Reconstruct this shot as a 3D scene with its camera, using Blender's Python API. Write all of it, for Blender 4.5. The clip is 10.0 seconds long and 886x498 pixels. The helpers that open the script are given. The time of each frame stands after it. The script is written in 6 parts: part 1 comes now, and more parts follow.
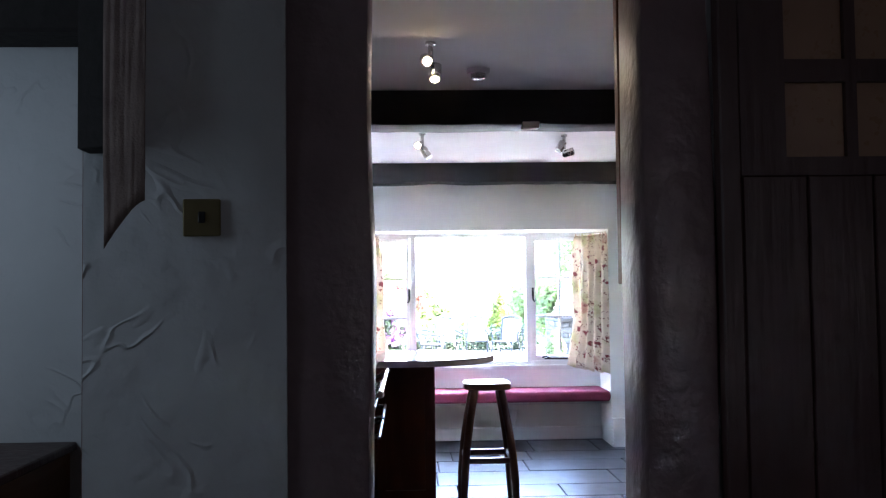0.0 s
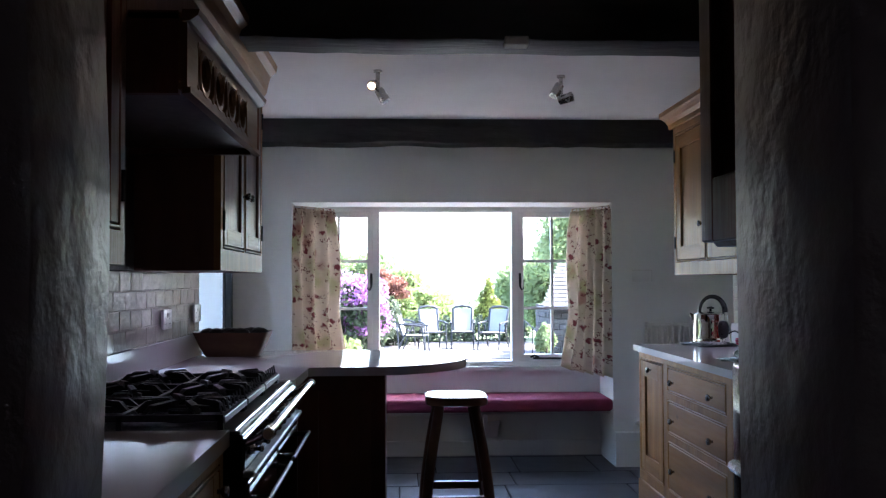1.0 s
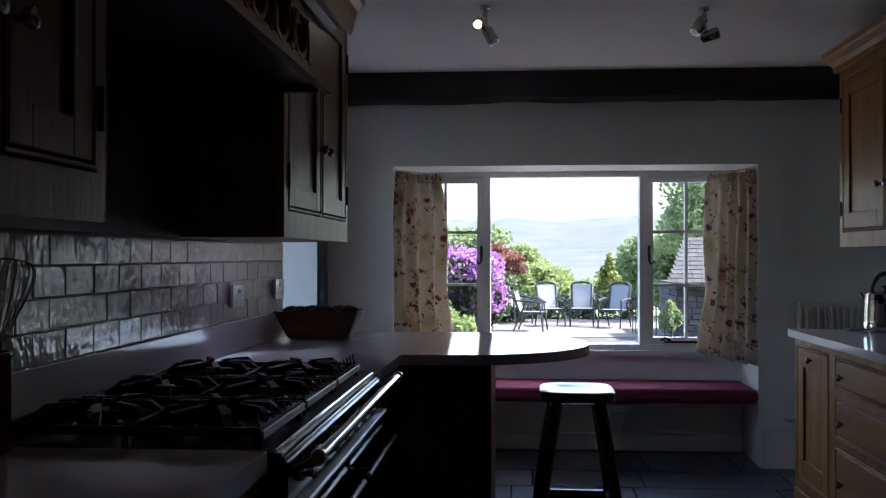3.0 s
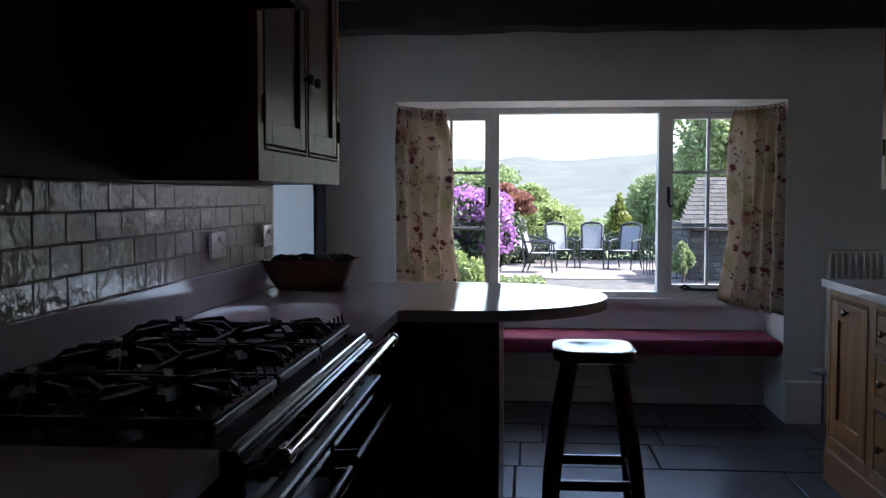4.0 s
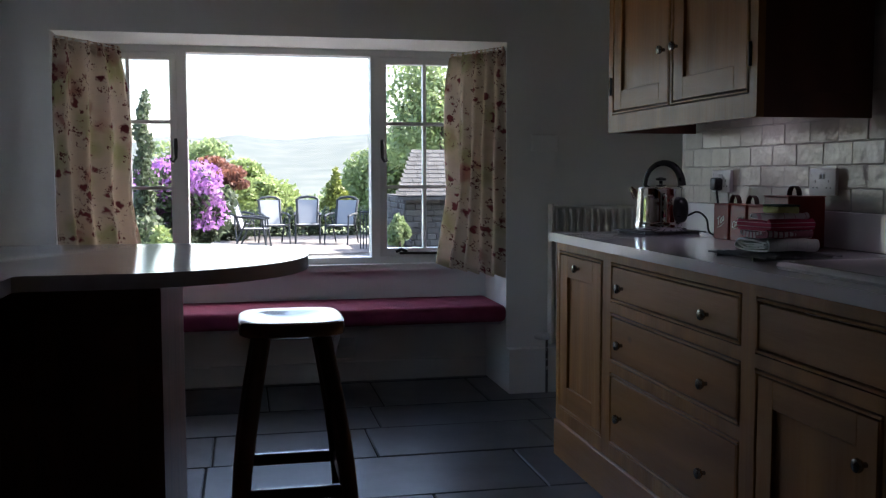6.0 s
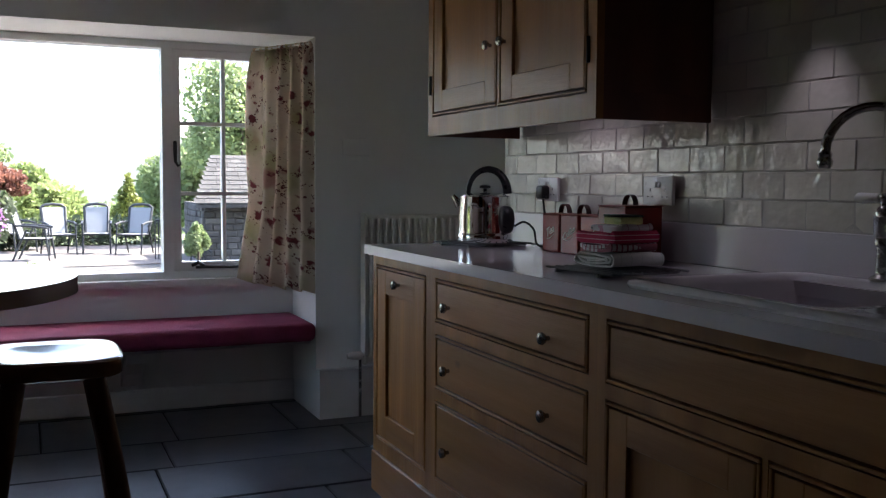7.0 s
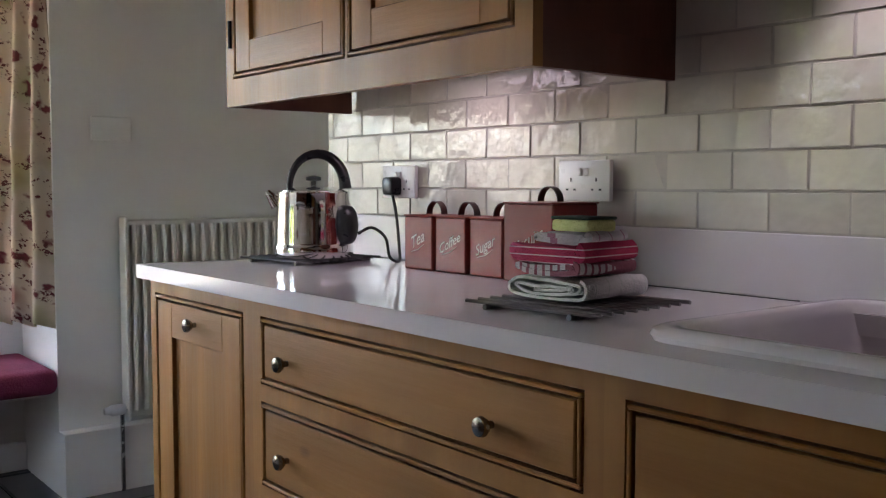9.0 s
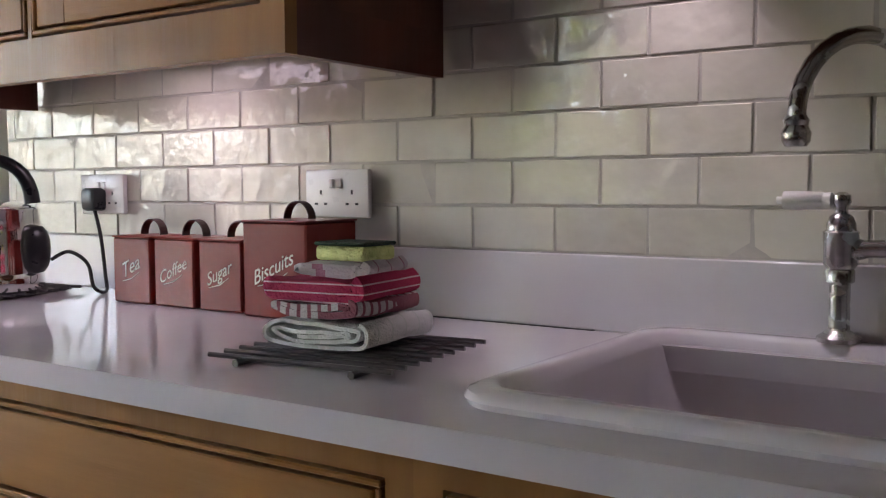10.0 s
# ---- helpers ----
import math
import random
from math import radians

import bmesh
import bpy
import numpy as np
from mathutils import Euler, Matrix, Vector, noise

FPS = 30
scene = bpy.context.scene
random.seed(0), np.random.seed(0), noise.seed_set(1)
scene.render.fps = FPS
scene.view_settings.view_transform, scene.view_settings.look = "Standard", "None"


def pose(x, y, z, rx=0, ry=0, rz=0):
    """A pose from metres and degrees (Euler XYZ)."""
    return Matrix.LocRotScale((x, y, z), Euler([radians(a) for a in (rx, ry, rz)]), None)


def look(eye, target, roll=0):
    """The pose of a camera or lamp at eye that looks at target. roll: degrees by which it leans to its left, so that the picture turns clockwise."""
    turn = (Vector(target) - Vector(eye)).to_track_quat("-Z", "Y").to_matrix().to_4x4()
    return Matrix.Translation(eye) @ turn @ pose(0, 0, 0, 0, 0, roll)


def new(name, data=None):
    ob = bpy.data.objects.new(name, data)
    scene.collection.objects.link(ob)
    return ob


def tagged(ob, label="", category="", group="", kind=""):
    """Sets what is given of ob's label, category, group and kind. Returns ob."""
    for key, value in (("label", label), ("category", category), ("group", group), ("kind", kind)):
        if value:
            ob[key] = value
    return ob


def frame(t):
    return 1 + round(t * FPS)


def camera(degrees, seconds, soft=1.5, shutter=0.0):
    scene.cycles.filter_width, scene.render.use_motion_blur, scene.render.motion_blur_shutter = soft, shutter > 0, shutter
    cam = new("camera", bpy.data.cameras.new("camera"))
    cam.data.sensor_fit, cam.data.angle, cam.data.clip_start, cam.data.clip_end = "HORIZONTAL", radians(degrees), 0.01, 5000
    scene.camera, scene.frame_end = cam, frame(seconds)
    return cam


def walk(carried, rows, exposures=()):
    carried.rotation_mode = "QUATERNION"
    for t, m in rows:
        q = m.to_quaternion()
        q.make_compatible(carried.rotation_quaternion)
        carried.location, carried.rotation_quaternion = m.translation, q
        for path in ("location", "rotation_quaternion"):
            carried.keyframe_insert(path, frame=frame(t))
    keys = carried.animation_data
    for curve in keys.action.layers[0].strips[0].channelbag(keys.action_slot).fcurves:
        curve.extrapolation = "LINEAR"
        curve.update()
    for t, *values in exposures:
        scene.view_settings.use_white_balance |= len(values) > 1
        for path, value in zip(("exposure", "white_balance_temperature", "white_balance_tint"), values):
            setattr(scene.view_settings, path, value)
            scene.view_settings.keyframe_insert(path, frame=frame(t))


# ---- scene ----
cam = camera(49.3, 10.0, soft=1.25)
PATH = [
    (0, (2.212, 0.462, 1.316), (2.286, 2.459, 1.404), -0.7),
    (0.5, (2.344, 1.26, 1.315), (2.443, 3.257, 1.381), -0.3),
    (1, (2.423, 1.911, 1.288), (2.516, 3.908, 1.353), -0.2),
    (1.5, (2.444, 2.089, 1.261), (2.464, 4.087, 1.342), -0.5),
    (2, (2.444, 2.273, 1.258), (2.352, 4.27, 1.33), -0.5),
    (2.5, (2.46, 2.454, 1.262), (2.327, 4.449, 1.321), -0.2),
    (4, (2.448, 2.997, 1.289), (2.279, 4.987, 1.178), 0.0),
    (4.5, (2.472, 3.212, 1.207), (2.312, 5.2, 1.059), -0.1),
    (5, (2.518, 3.397, 1.173), (2.399, 5.387, 1.008), -0.1),
    (5.5, (2.537, 3.581, 1.132), (2.646, 5.572, 0.97), -0.1),
    (6, (2.563, 3.718, 1.149), (2.969, 5.671, 0.995), -0.1),
    (7.5, (2.691, 4.34, 1.135), (3.647, 6.091, 1.0), 0.5),
    (8, (2.767, 4.607, 1.129), (3.878, 6.264, 0.988), 0.4),
    (8.5, (2.874, 4.886, 1.134), (4.014, 6.523, 0.99), 0.3),
    (9, (2.892, 5.102, 1.114), (4.129, 6.668, 0.981), 0.1),
    (9.5, (2.955, 5.274, 1.118), (4.445, 6.602, 0.991), -0.0),
    (10, (3.066, 5.388, 1.135), (4.715, 6.512, 1.005), -0.3),
]
EXPOSURES = [(0, 6.2, 5750, 14), (0.5, 5.2, 5750, 13), (1.0, 4.3, 5800, 13), (1.5, 3.8, 5900, 14), (2.5, 3.1, 5900, 14), (4.0, 2.77, 6000, 13), (5.0, 2.85, 6100, 13),
             (6.0, 2.95, 6300, 12), (7.5, 3.75, 6650, 13), (8.0, 4.3, 6850, 13), (8.5, 4.7, 7050, 14), (9.0, 4.9, 7250, 15), (10.0, 5.1, 7300, 17)]
walk(cam, [(t, look(eye, target, roll)) for t, eye, target, roll in PATH], EXPOSURES)

# ---- world, sun and large lights ----
SUN_ELEV, SUN_ROT = radians(50), radians(80)
world = bpy.data.worlds.new("sky")
scene.world = world
world.use_nodes = True
wn = world.node_tree.nodes
sky = wn.new("ShaderNodeTexSky")
sky.sky_type, sky.sun_disc = "NISHITA", False
sky.sun_elevation, sky.sun_rotation = SUN_ELEV, SUN_ROT
sky.dust_density, sky.air_density = 3.0, 1.0
wn["Background"].inputs["Strength"].default_value = 0.15
world.node_tree.links.new(sky.outputs[0], wn["Background"].inputs["Color"])


def lamp(name, kind, m, power, color=(1, 1, 1), **more):
    data = bpy.data.lights.new(name, kind)
    data.energy, data.color = power, color
    ob = new(name, data)
    ob.matrix_world = m
    return ob, data


sun, sun_data = lamp("sun", "SUN", look((0, 0, 0), (-math.sin(SUN_ROT) * math.cos(SUN_ELEV), -math.cos(SUN_ROT) * math.cos(SUN_ELEV), -math.sin(SUN_ELEV))), 3.5, (1, 0.95, 0.87))
sun_data.angle = radians(0.6)
# daylight reaching the passage beside the hall
hallw, hallw_data = lamp("passage_daylight", "AREA", look((0.62, 2.30, 1.7), (1.3, 3.3, 1.4)), 0.032, (0.8, 0.93, 1.0))
hallw_data.shape, hallw_data.size, hallw_data.size_y = "RECTANGLE", 0.5, 0.9

# added fill light in an unseen, made-up back-wall window; brightens the post and door
backw, backw_data = lamp("hall_fill_light", "AREA", look((3.42, -0.58, 1.45), (3.0, 2.6, 1.3)), 0.022, (1.0, 0.86, 0.84))
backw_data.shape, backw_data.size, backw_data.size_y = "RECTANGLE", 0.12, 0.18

# ---- materials ----
def surf(name, c1, c2=None, rough=0.6, scale=6.0, bump=0.0, bscale=40.0, metal=0.0, stretch=(1, 1, 1), island=0.0, coat=0.0, rvar=0.1, detail=6.0, shift=False, bdetail=5.0):
    """A surface of two tones mixed by large and fine grain, with fine relief."""
    m = bpy.data.materials.new(name)
    m.use_nodes = True
    nt = m.node_tree
    p = nt.nodes["Principled BSDF"]
    p.inputs["Metallic"].default_value = metal
    p.inputs["Coat Weight"].default_value = coat
    p.inputs["Coat Roughness"].default_value = 0.08
    tc = nt.nodes.new("ShaderNodeTexCoord")
    mp = nt.nodes.new("ShaderNodeMapping")
    mp.inputs["Scale"].default_value = stretch
    nt.links.new(tc.outputs["Object"], mp.inputs["Vector"])
    if island or shift:
        oi = nt.nodes.new("ShaderNodeObjectInfo")
        far = nt.nodes.new("ShaderNodeVectorMath")
        far.operation = "SCALE"
        far.inputs[0].default_value = (37.0, 53.0, 71.0)
        nt.links.new(oi.outputs["Random"], far.inputs["Scale"])
        nt.links.new(far.outputs[0], mp.inputs["Location"])
    n1 = nt.nodes.new("ShaderNodeTexNoise")
    n1.inputs["Scale"].default_value, n1.inputs["Detail"].default_value, n1.inputs["Roughness"].default_value = scale, detail, 0.6
    nt.links.new(mp.outputs[0], n1.inputs["Vector"])
    ramp = nt.nodes.new("ShaderNodeMapRange")
    ramp.inputs["From Min"].default_value, ramp.inputs["From Max"].default_value = 0.3, 0.7
    nt.links.new(n1.outputs["Fac"], ramp.inputs["Value"])
    mix = nt.nodes.new("ShaderNodeMix")
    mix.data_type = "RGBA"
    mix.inputs["A"].default_value = (*c1, 1)
    mix.inputs["B"].default_value = (*(c2 or tuple(c * 0.85 for c in c1)), 1)
    nt.links.new(ramp.outputs[0], mix.inputs["Factor"])
    col = mix.outputs["Result"]
    if island:
        oi = nt.nodes.new("ShaderNodeObjectInfo")
        hsv = nt.nodes.new("ShaderNodeHueSaturation")
        mr = nt.nodes.new("ShaderNodeMapRange")
        mr.inputs["To Min"].default_value, mr.inputs["To Max"].default_value = 1 - island, 1 + island
        nt.links.new(oi.outputs["Random"], mr.inputs["Value"])
        nt.links.new(mr.outputs[0], hsv.inputs["Value"])
        nt.links.new(col, hsv.inputs["Color"])
        col = hsv.outputs["Color"]
    nt.links.new(col, p.inputs["Base Color"])
    n2 = nt.nodes.new("ShaderNodeTexNoise")
    n2.inputs["Scale"].default_value, n2.inputs["Detail"].default_value = bscale, bdetail
    nt.links.new(mp.outputs[0], n2.inputs["Vector"])
    rr = nt.nodes.new("ShaderNodeMapRange")
    rr.inputs["To Min"].default_value, rr.inputs["To Max"].default_value = max(0.02, rough - rvar), min(1.0, rough + rvar)
    nt.links.new(n2.outputs["Fac"], rr.inputs["Value"])
    nt.links.new(rr.outputs[0], p.inputs["Roughness"])
    if bump:
        b = nt.nodes.new("ShaderNodeBump")
        b.inputs["Strength"].default_value, b.inputs["Distance"].default_value = min(1.0, bump), 0.01
        nt.links.new(n2.outputs["Fac"], b.inputs["Height"])
        nt.links.new(b.outputs[0], p.inputs["Normal"])
    return m


def wood(name, c1, c2, stretch, rough=0.43, coat=0.06):
    """Oak: fine pores, broad growth bands and a few dark knots, the grain along one axis."""
    m = surf(name, c1, c2, rough, 11.0, 0.14, 60.0, stretch=stretch, coat=coat, shift=True)
    nt = m.node_tree
    p = nt.nodes["Principled BSDF"]
    col = p.inputs["Base Color"].links[0].from_socket
    mp = next(n for n in nt.nodes if n.type == "MAPPING")
    wave = nt.nodes.new("ShaderNodeTexWave")
    wave.wave_type, wave.bands_direction = "BANDS", "DIAGONAL"
    wave.inputs["Scale"].default_value, wave.inputs["Distortion"].default_value = 3.2, 9.0
    wave.inputs["Detail"].default_value, wave.inputs["Detail Scale"].default_value = 3.0, 1.2
    nt.links.new(mp.outputs[0], wave.inputs["Vector"])
    knots = nt.nodes.new("ShaderNodeTexVoronoi")
    knots.inputs["Scale"].default_value = 2.6
    soft = nt.nodes.new("ShaderNodeMapping")
    soft.inputs["Scale"].default_value = tuple(max(0.55, a) for a in stretch)
    nt.links.new(next(n for n in nt.nodes if n.type == "TEX_COORD").outputs["Object"], soft.inputs["Vector"])
    nt.links.new(soft.outputs[0], knots.inputs["Vector"])
    kr = nt.nodes.new("ShaderNodeMapRange")
    kr.inputs["From Min"].default_value, kr.inputs["From Max"].default_value = 0.045, 0.015
    nt.links.new(knots.outputs["Distance"], kr.inputs["Value"])
    p.inputs["Specular IOR Level"].default_value = 0.3
    for fac, lo, hi, tone in ((wave.outputs["Fac"], 0.0, 0.42, tuple(c * 0.62 for c in c2)), (kr.outputs[0], 0.0, 0.8, tuple(c * 0.25 for c in c2))):
        mr = nt.nodes.new("ShaderNodeMapRange")
        mr.inputs["To Min"].default_value, mr.inputs["To Max"].default_value = lo, hi
        nt.links.new(fac, mr.inputs["Value"])
        mix = nt.nodes.new("ShaderNodeMix")
        mix.data_type = "RGBA"
        mix.inputs["B"].default_value = (*tone, 1)
        nt.links.new(mr.outputs[0], mix.inputs["Factor"])
        nt.links.new(col, mix.inputs["A"])
        col = mix.outputs["Result"]
    nt.links.new(col, p.inputs["Base Color"])
    return m


def swirled(name, c1, c2):
    """Artex-like plaster: trowel ridges in sweeping arcs over a soft uneven ground."""
    m = surf(name, c1, c2, 0.62, 2.5, 0.9, 11.0)
    nt = m.node_tree
    p = nt.nodes["Principled BSDF"]
    tc = next(n for n in nt.nodes if n.type == "TEX_COORD")
    warp = nt.nodes.new("ShaderNodeTexNoise")
    warp.inputs["Scale"].default_value, warp.inputs["Detail"].default_value, warp.inputs["Distortion"].default_value = 3.2, 2.0, 1.6
    nt.links.new(tc.outputs["Object"], warp.inputs["Vector"])
    off = nt.nodes.new("ShaderNodeMath")
    off.operation = "SUBTRACT"
    off.inputs[1].default_value = 0.5
    nt.links.new(warp.outputs["Fac"], off.inputs[0])
    ab = nt.nodes.new("ShaderNodeMath")
    ab.operation = "ABSOLUTE"
    nt.links.new(off.outputs[0], ab.inputs[0])
    ridge = nt.nodes.new("ShaderNodeMapRange")
    ridge.inputs["From Min"].default_value, ridge.inputs["From Max"].default_value = 0.035, 0.0
    nt.links.new(ab.outputs[0], ridge.inputs["Value"])
    patch = nt.nodes.new("ShaderNodeTexNoise")
    patch.inputs["Scale"].default_value = 4.5
    nt.links.new(tc.outputs["Object"], patch.inputs["Vector"])
    gate = nt.nodes.new("ShaderNodeMapRange")
    gate.inputs["From Min"].default_value, gate.inputs["From Max"].default_value = 0.50, 0.60
    nt.links.new(patch.outputs["Fac"], gate.inputs["Value"])
    mul = nt.nodes.new("ShaderNodeMath")
    mul.operation = "MULTIPLY"
    nt.links.new(ridge.outputs[0], mul.inputs[0])
    nt.links.new(gate.outputs[0], mul.inputs[1])
    b = nt.nodes.new("ShaderNodeBump")
    b.inputs["Strength"].default_value, b.inputs["Distance"].default_value = 0.6, 0.006
    nt.links.new(mul.outputs[0], b.inputs["Height"])
    nt.links.new(p.inputs["Normal"].links[0].from_socket, b.inputs["Normal"])
    nt.links.new(b.outputs[0], p.inputs["Normal"])
    return m


def glow(name, color, strength):
    m = bpy.data.materials.new(name)
    m.use_nodes = True
    p = m.node_tree.nodes["Principled BSDF"]
    p.inputs["Emission Color"].default_value = (*color, 1)
    p.inputs["Emission Strength"].default_value = strength
    return m


def clear_glass(name, rough=0.0):
    m = bpy.data.materials.new(name)
    m.use_nodes = True
    p = m.node_tree.nodes["Principled BSDF"]
    p.inputs["Transmission Weight"].default_value = 1.0
    p.inputs["Roughness"].default_value, p.inputs["IOR"].default_value = rough, 1.02
    return m


PLASTER = surf("white_plaster", (0.85, 0.84, 0.805), (0.81, 0.80, 0.765), 0.85, 2.0, 0.25, 9.0)
HALL_PLASTER = swirled("swirled_plaster", (0.62, 0.64, 0.65), (0.55, 0.57, 0.58))
CEIL = surf("ceiling_paint", (0.85, 0.83, 0.815), (0.80, 0.78, 0.765), 0.9, 1.5, 0.15, 12.0)
BEAM = surf("black_beam", (0.012, 0.011, 0.011), (0.03, 0.027, 0.025), 0.6, 5.0, 0.8, 18.0, stretch=(0.25, 1, 1))
POST = surf("painted_post", (0.25, 0.18, 0.185), (0.17, 0.12, 0.125), 0.36, 4.0, 0.6, 24.0)
DARKWOOD = surf("dark_door_wood", (0.075, 0.034, 0.028), (0.045, 0.021, 0.018), 0.45, 7.0, 0.3, 40.0, stretch=(1, 1, 0.1))
OAK_V = wood("oak_upright", (0.40, 0.185, 0.050), (0.29, 0.122, 0.031), (1, 1, 0.09))
OAK_H = wood("oak_lengthwise", (0.40, 0.185, 0.050), (0.29, 0.122, 0.031), (1, 0.09, 1))
# dark reddish oak of the end panels; left-run doors take it as painted shade
OAK_SIDE = wood("end_panel_and_shaded_oak", (0.165, 0.055, 0.032), (0.115, 0.038, 0.022), (1, 1, 0.09), 0.4)
# oak at half tone, for the hood and the shade-darkened left doors
OAK_MID = wood("half_tone_oak", (0.20, 0.09, 0.032), (0.14, 0.06, 0.02), (1, 0.09, 1))
OAK_DARK = surf("near_black_oak", (0.05, 0.025, 0.012), (0.03, 0.016, 0.008), 0.5, 9.0)
QUARTZ = surf("white_quartz", (0.70, 0.66, 0.68), (0.65, 0.61, 0.635), 0.10, 3.0, 0.0, 160.0, rvar=0.03)
CERAMIC = surf("sink_ceramic", (0.74, 0.70, 0.72), (0.70, 0.66, 0.69), 0.08, 2.0, 0.0, 30.0, rvar=0.03)
TILE = surf("glazed_tile", (0.66, 0.63, 0.55), (0.57, 0.545, 0.475), 0.075, 9.0, 0.30, 30.0, island=0.09, rvar=0.04, detail=3.0, bdetail=1.6)
GROUT = surf("grout", (0.52, 0.49, 0.44), (0.42, 0.40, 0.36), 0.9, 20.0, 0.2, 90.0)
SLATE = surf("slate_flag", (0.085, 0.092, 0.106), (0.055, 0.061, 0.071), 0.33, 5.0, 0.015, 9.0, island=0.22, rvar=0.07, bdetail=3.0)
SLATE_BED = surf("slate_joint", (0.028, 0.028, 0.03), (0.02, 0.02, 0.022), 0.9, 20.0, 0.3, 80.0)
WINPAINT = surf("white_window_paint", (0.78, 0.78, 0.76), (0.72, 0.72, 0.70), 0.4, 5.0, 0.1, 60.0)
IRON = surf("black_iron", (0.012, 0.012, 0.013), (0.02, 0.02, 0.02), 0.45, 20.0, 0.2, 80.0, metal=0.6)
ENAMEL = surf("black_enamel", (0.008, 0.008, 0.009), (0.012, 0.012, 0.013), 0.12, 5.0, rvar=0.04)
CHROME = surf("polished_steel", (0.75, 0.74, 0.72), (0.68, 0.67, 0.65), 0.06, 8.0, metal=1.0, rvar=0.03)
STEEL = surf("brushed_steel", (0.56, 0.55, 0.53), (0.46, 0.45, 0.43), 0.26, 12.0, metal=1.0, rvar=0.08)
PEWTER = surf("pewter", (0.30, 0.28, 0.25), (0.20, 0.18, 0.16), 0.25, 14.0, metal=1.0, rvar=0.06)
RED_CUSHION = surf("red_cushion", (0.27, 0.034, 0.085), (0.20, 0.025, 0.062), 0.85, 12.0, 0.4, 160.0)
WALNUT = surf("stool_wood", (0.15, 0.065, 0.035), (0.09, 0.04, 0.022), 0.35, 8.0, 0.2, 40.0, stretch=(1, 1, 0.15), coat=0.2)
SEATWOOD = surf("stool_seat_wood", (0.28, 0.15, 0.09), (0.2, 0.10, 0.06), 0.22, 8.0, 0.1, 40.0, stretch=(0.15, 1, 1), coat=0.5)
RED_TIN = surf("red_tin", (0.23, 0.019, 0.013), (0.18, 0.015, 0.010), 0.34, 4.0, 0.05, 60.0)
RED_TIN.node_tree.nodes["Principled BSDF"].inputs["Specular IOR Level"].default_value = 0.3
DULL_STEEL = surf("dull_steel", (0.20, 0.20, 0.205), (0.15, 0.15, 0.155), 0.36, 12.0, metal=1.0, rvar=0.08)
CAST_IRON = surf("matt_cast_iron", (0.011, 0.011, 0.012), (0.018, 0.018, 0.019), 0.40, 20.0, 0.3, 90.0)
BLACKWOOD = surf("blackened_wood", (0.012, 0.01, 0.01), (0.02, 0.017, 0.016), 0.9, 6.0, 0.4, 30.0)
WHITE_PLASTIC = surf("white_plastic", (0.72, 0.70, 0.68), (0.68, 0.66, 0.64), 0.3, 10.0)
BLACK_PLASTIC = surf("black_plastic", (0.012, 0.012, 0.014), (0.02, 0.02, 0.022), 0.3, 12.0)
BRASS_OLD = surf("old_brass_plate", (0.30, 0.25, 0.13), (0.22, 0.18, 0.09), 0.35, 8.0, metal=0.7)
RADIATOR = surf("radiator_paint", (0.80, 0.78, 0.72), (0.74, 0.72, 0.66), 0.45, 6.0)
GLASS = clear_glass("window_glass")
BULB = glow("lit_bulb", (1.0, 0.72, 0.42), 0.9)
WHITE_INK = surf("cream_lettering", (0.74, 0.66, 0.58), (0.66, 0.58, 0.5), 0.5, 20.0)


# ---- builders ----
def part(name, bm, material, parent=None, label="", smooth=False):
    me = bpy.data.meshes.new(name)
    bmesh.ops.recalc_face_normals(bm, faces=bm.faces)
    bm.to_mesh(me)
    bm.free()
    if smooth:
        me.polygons.foreach_set("use_smooth", [True] * len(me.polygons))
        me.set_sharp_from_angle(angle=radians(40))
    me.materials.append(material)
    ob = new(name, me)
    if parent is not None:
        ob.parent = parent
        if parent.type == "EMPTY":
            ob.matrix_parent_inverse = Matrix.Translation(-parent.location)
    if label:
        ob["label"] = label
    return ob


def thing(name, base, label, category, group="", kind=""):
    e = new(name)
    e.empty_display_size = 0.1
    e.location = base
    return tagged(e, label, category, group, kind)


def box(x0, x1, y0, y1, z0, z1, bevel=0.0, seg=1):
    bm = bmesh.new()
    add_box(bm, x0, x1, y0, y1, z0, z1)
    if bevel:
        bmesh.ops.bevel(bm, geom=list(bm.edges), offset=bevel, segments=seg, affect="EDGES", profile=0.5)
    return bm


def add_box(bm, x0, x1, y0, y1, z0, z1):
    v = [bm.verts.new((x, y, z)) for x in (x0, x1) for y in (y0, y1) for z in (z0, z1)]
    for f in ((0, 1, 3, 2), (4, 6, 7, 5), (0, 4, 5, 1), (2, 3, 7, 6), (0, 2, 6, 4), (1, 5, 7, 3)):
        bm.faces.new([v[i] for i in f])


def add_tube(bm, pts, r, n=10, cap=True):
    """A round bar along a line of points; r is one radius or one for each point."""
    pts = [Vector(p) for p in pts]
    rs = r if isinstance(r, (list, tuple)) else [r] * len(pts)
    rings, side = [], None
    for i, p in enumerate(pts):
        d = (pts[min(i + 1, len(pts) - 1)] - pts[max(i - 1, 0)]).normalized()
        if side is None:
            side = d.orthogonal().normalized()
        side = (side - d * side.dot(d)).normalized()
        up = d.cross(side)
        rings.append([bm.verts.new(p + (side * math.cos(a) + up * math.sin(a)) * rs[i]) for a in (2 * math.pi * k / n for k in range(n))])
    for a, b in zip(rings, rings[1:]):
        for k in range(n):
            bm.faces.new((a[k], a[(k + 1) % n], b[(k + 1) % n], b[k]))
    if cap:
        bm.faces.new(rings[0][::-1])
        bm.faces.new(rings[-1])


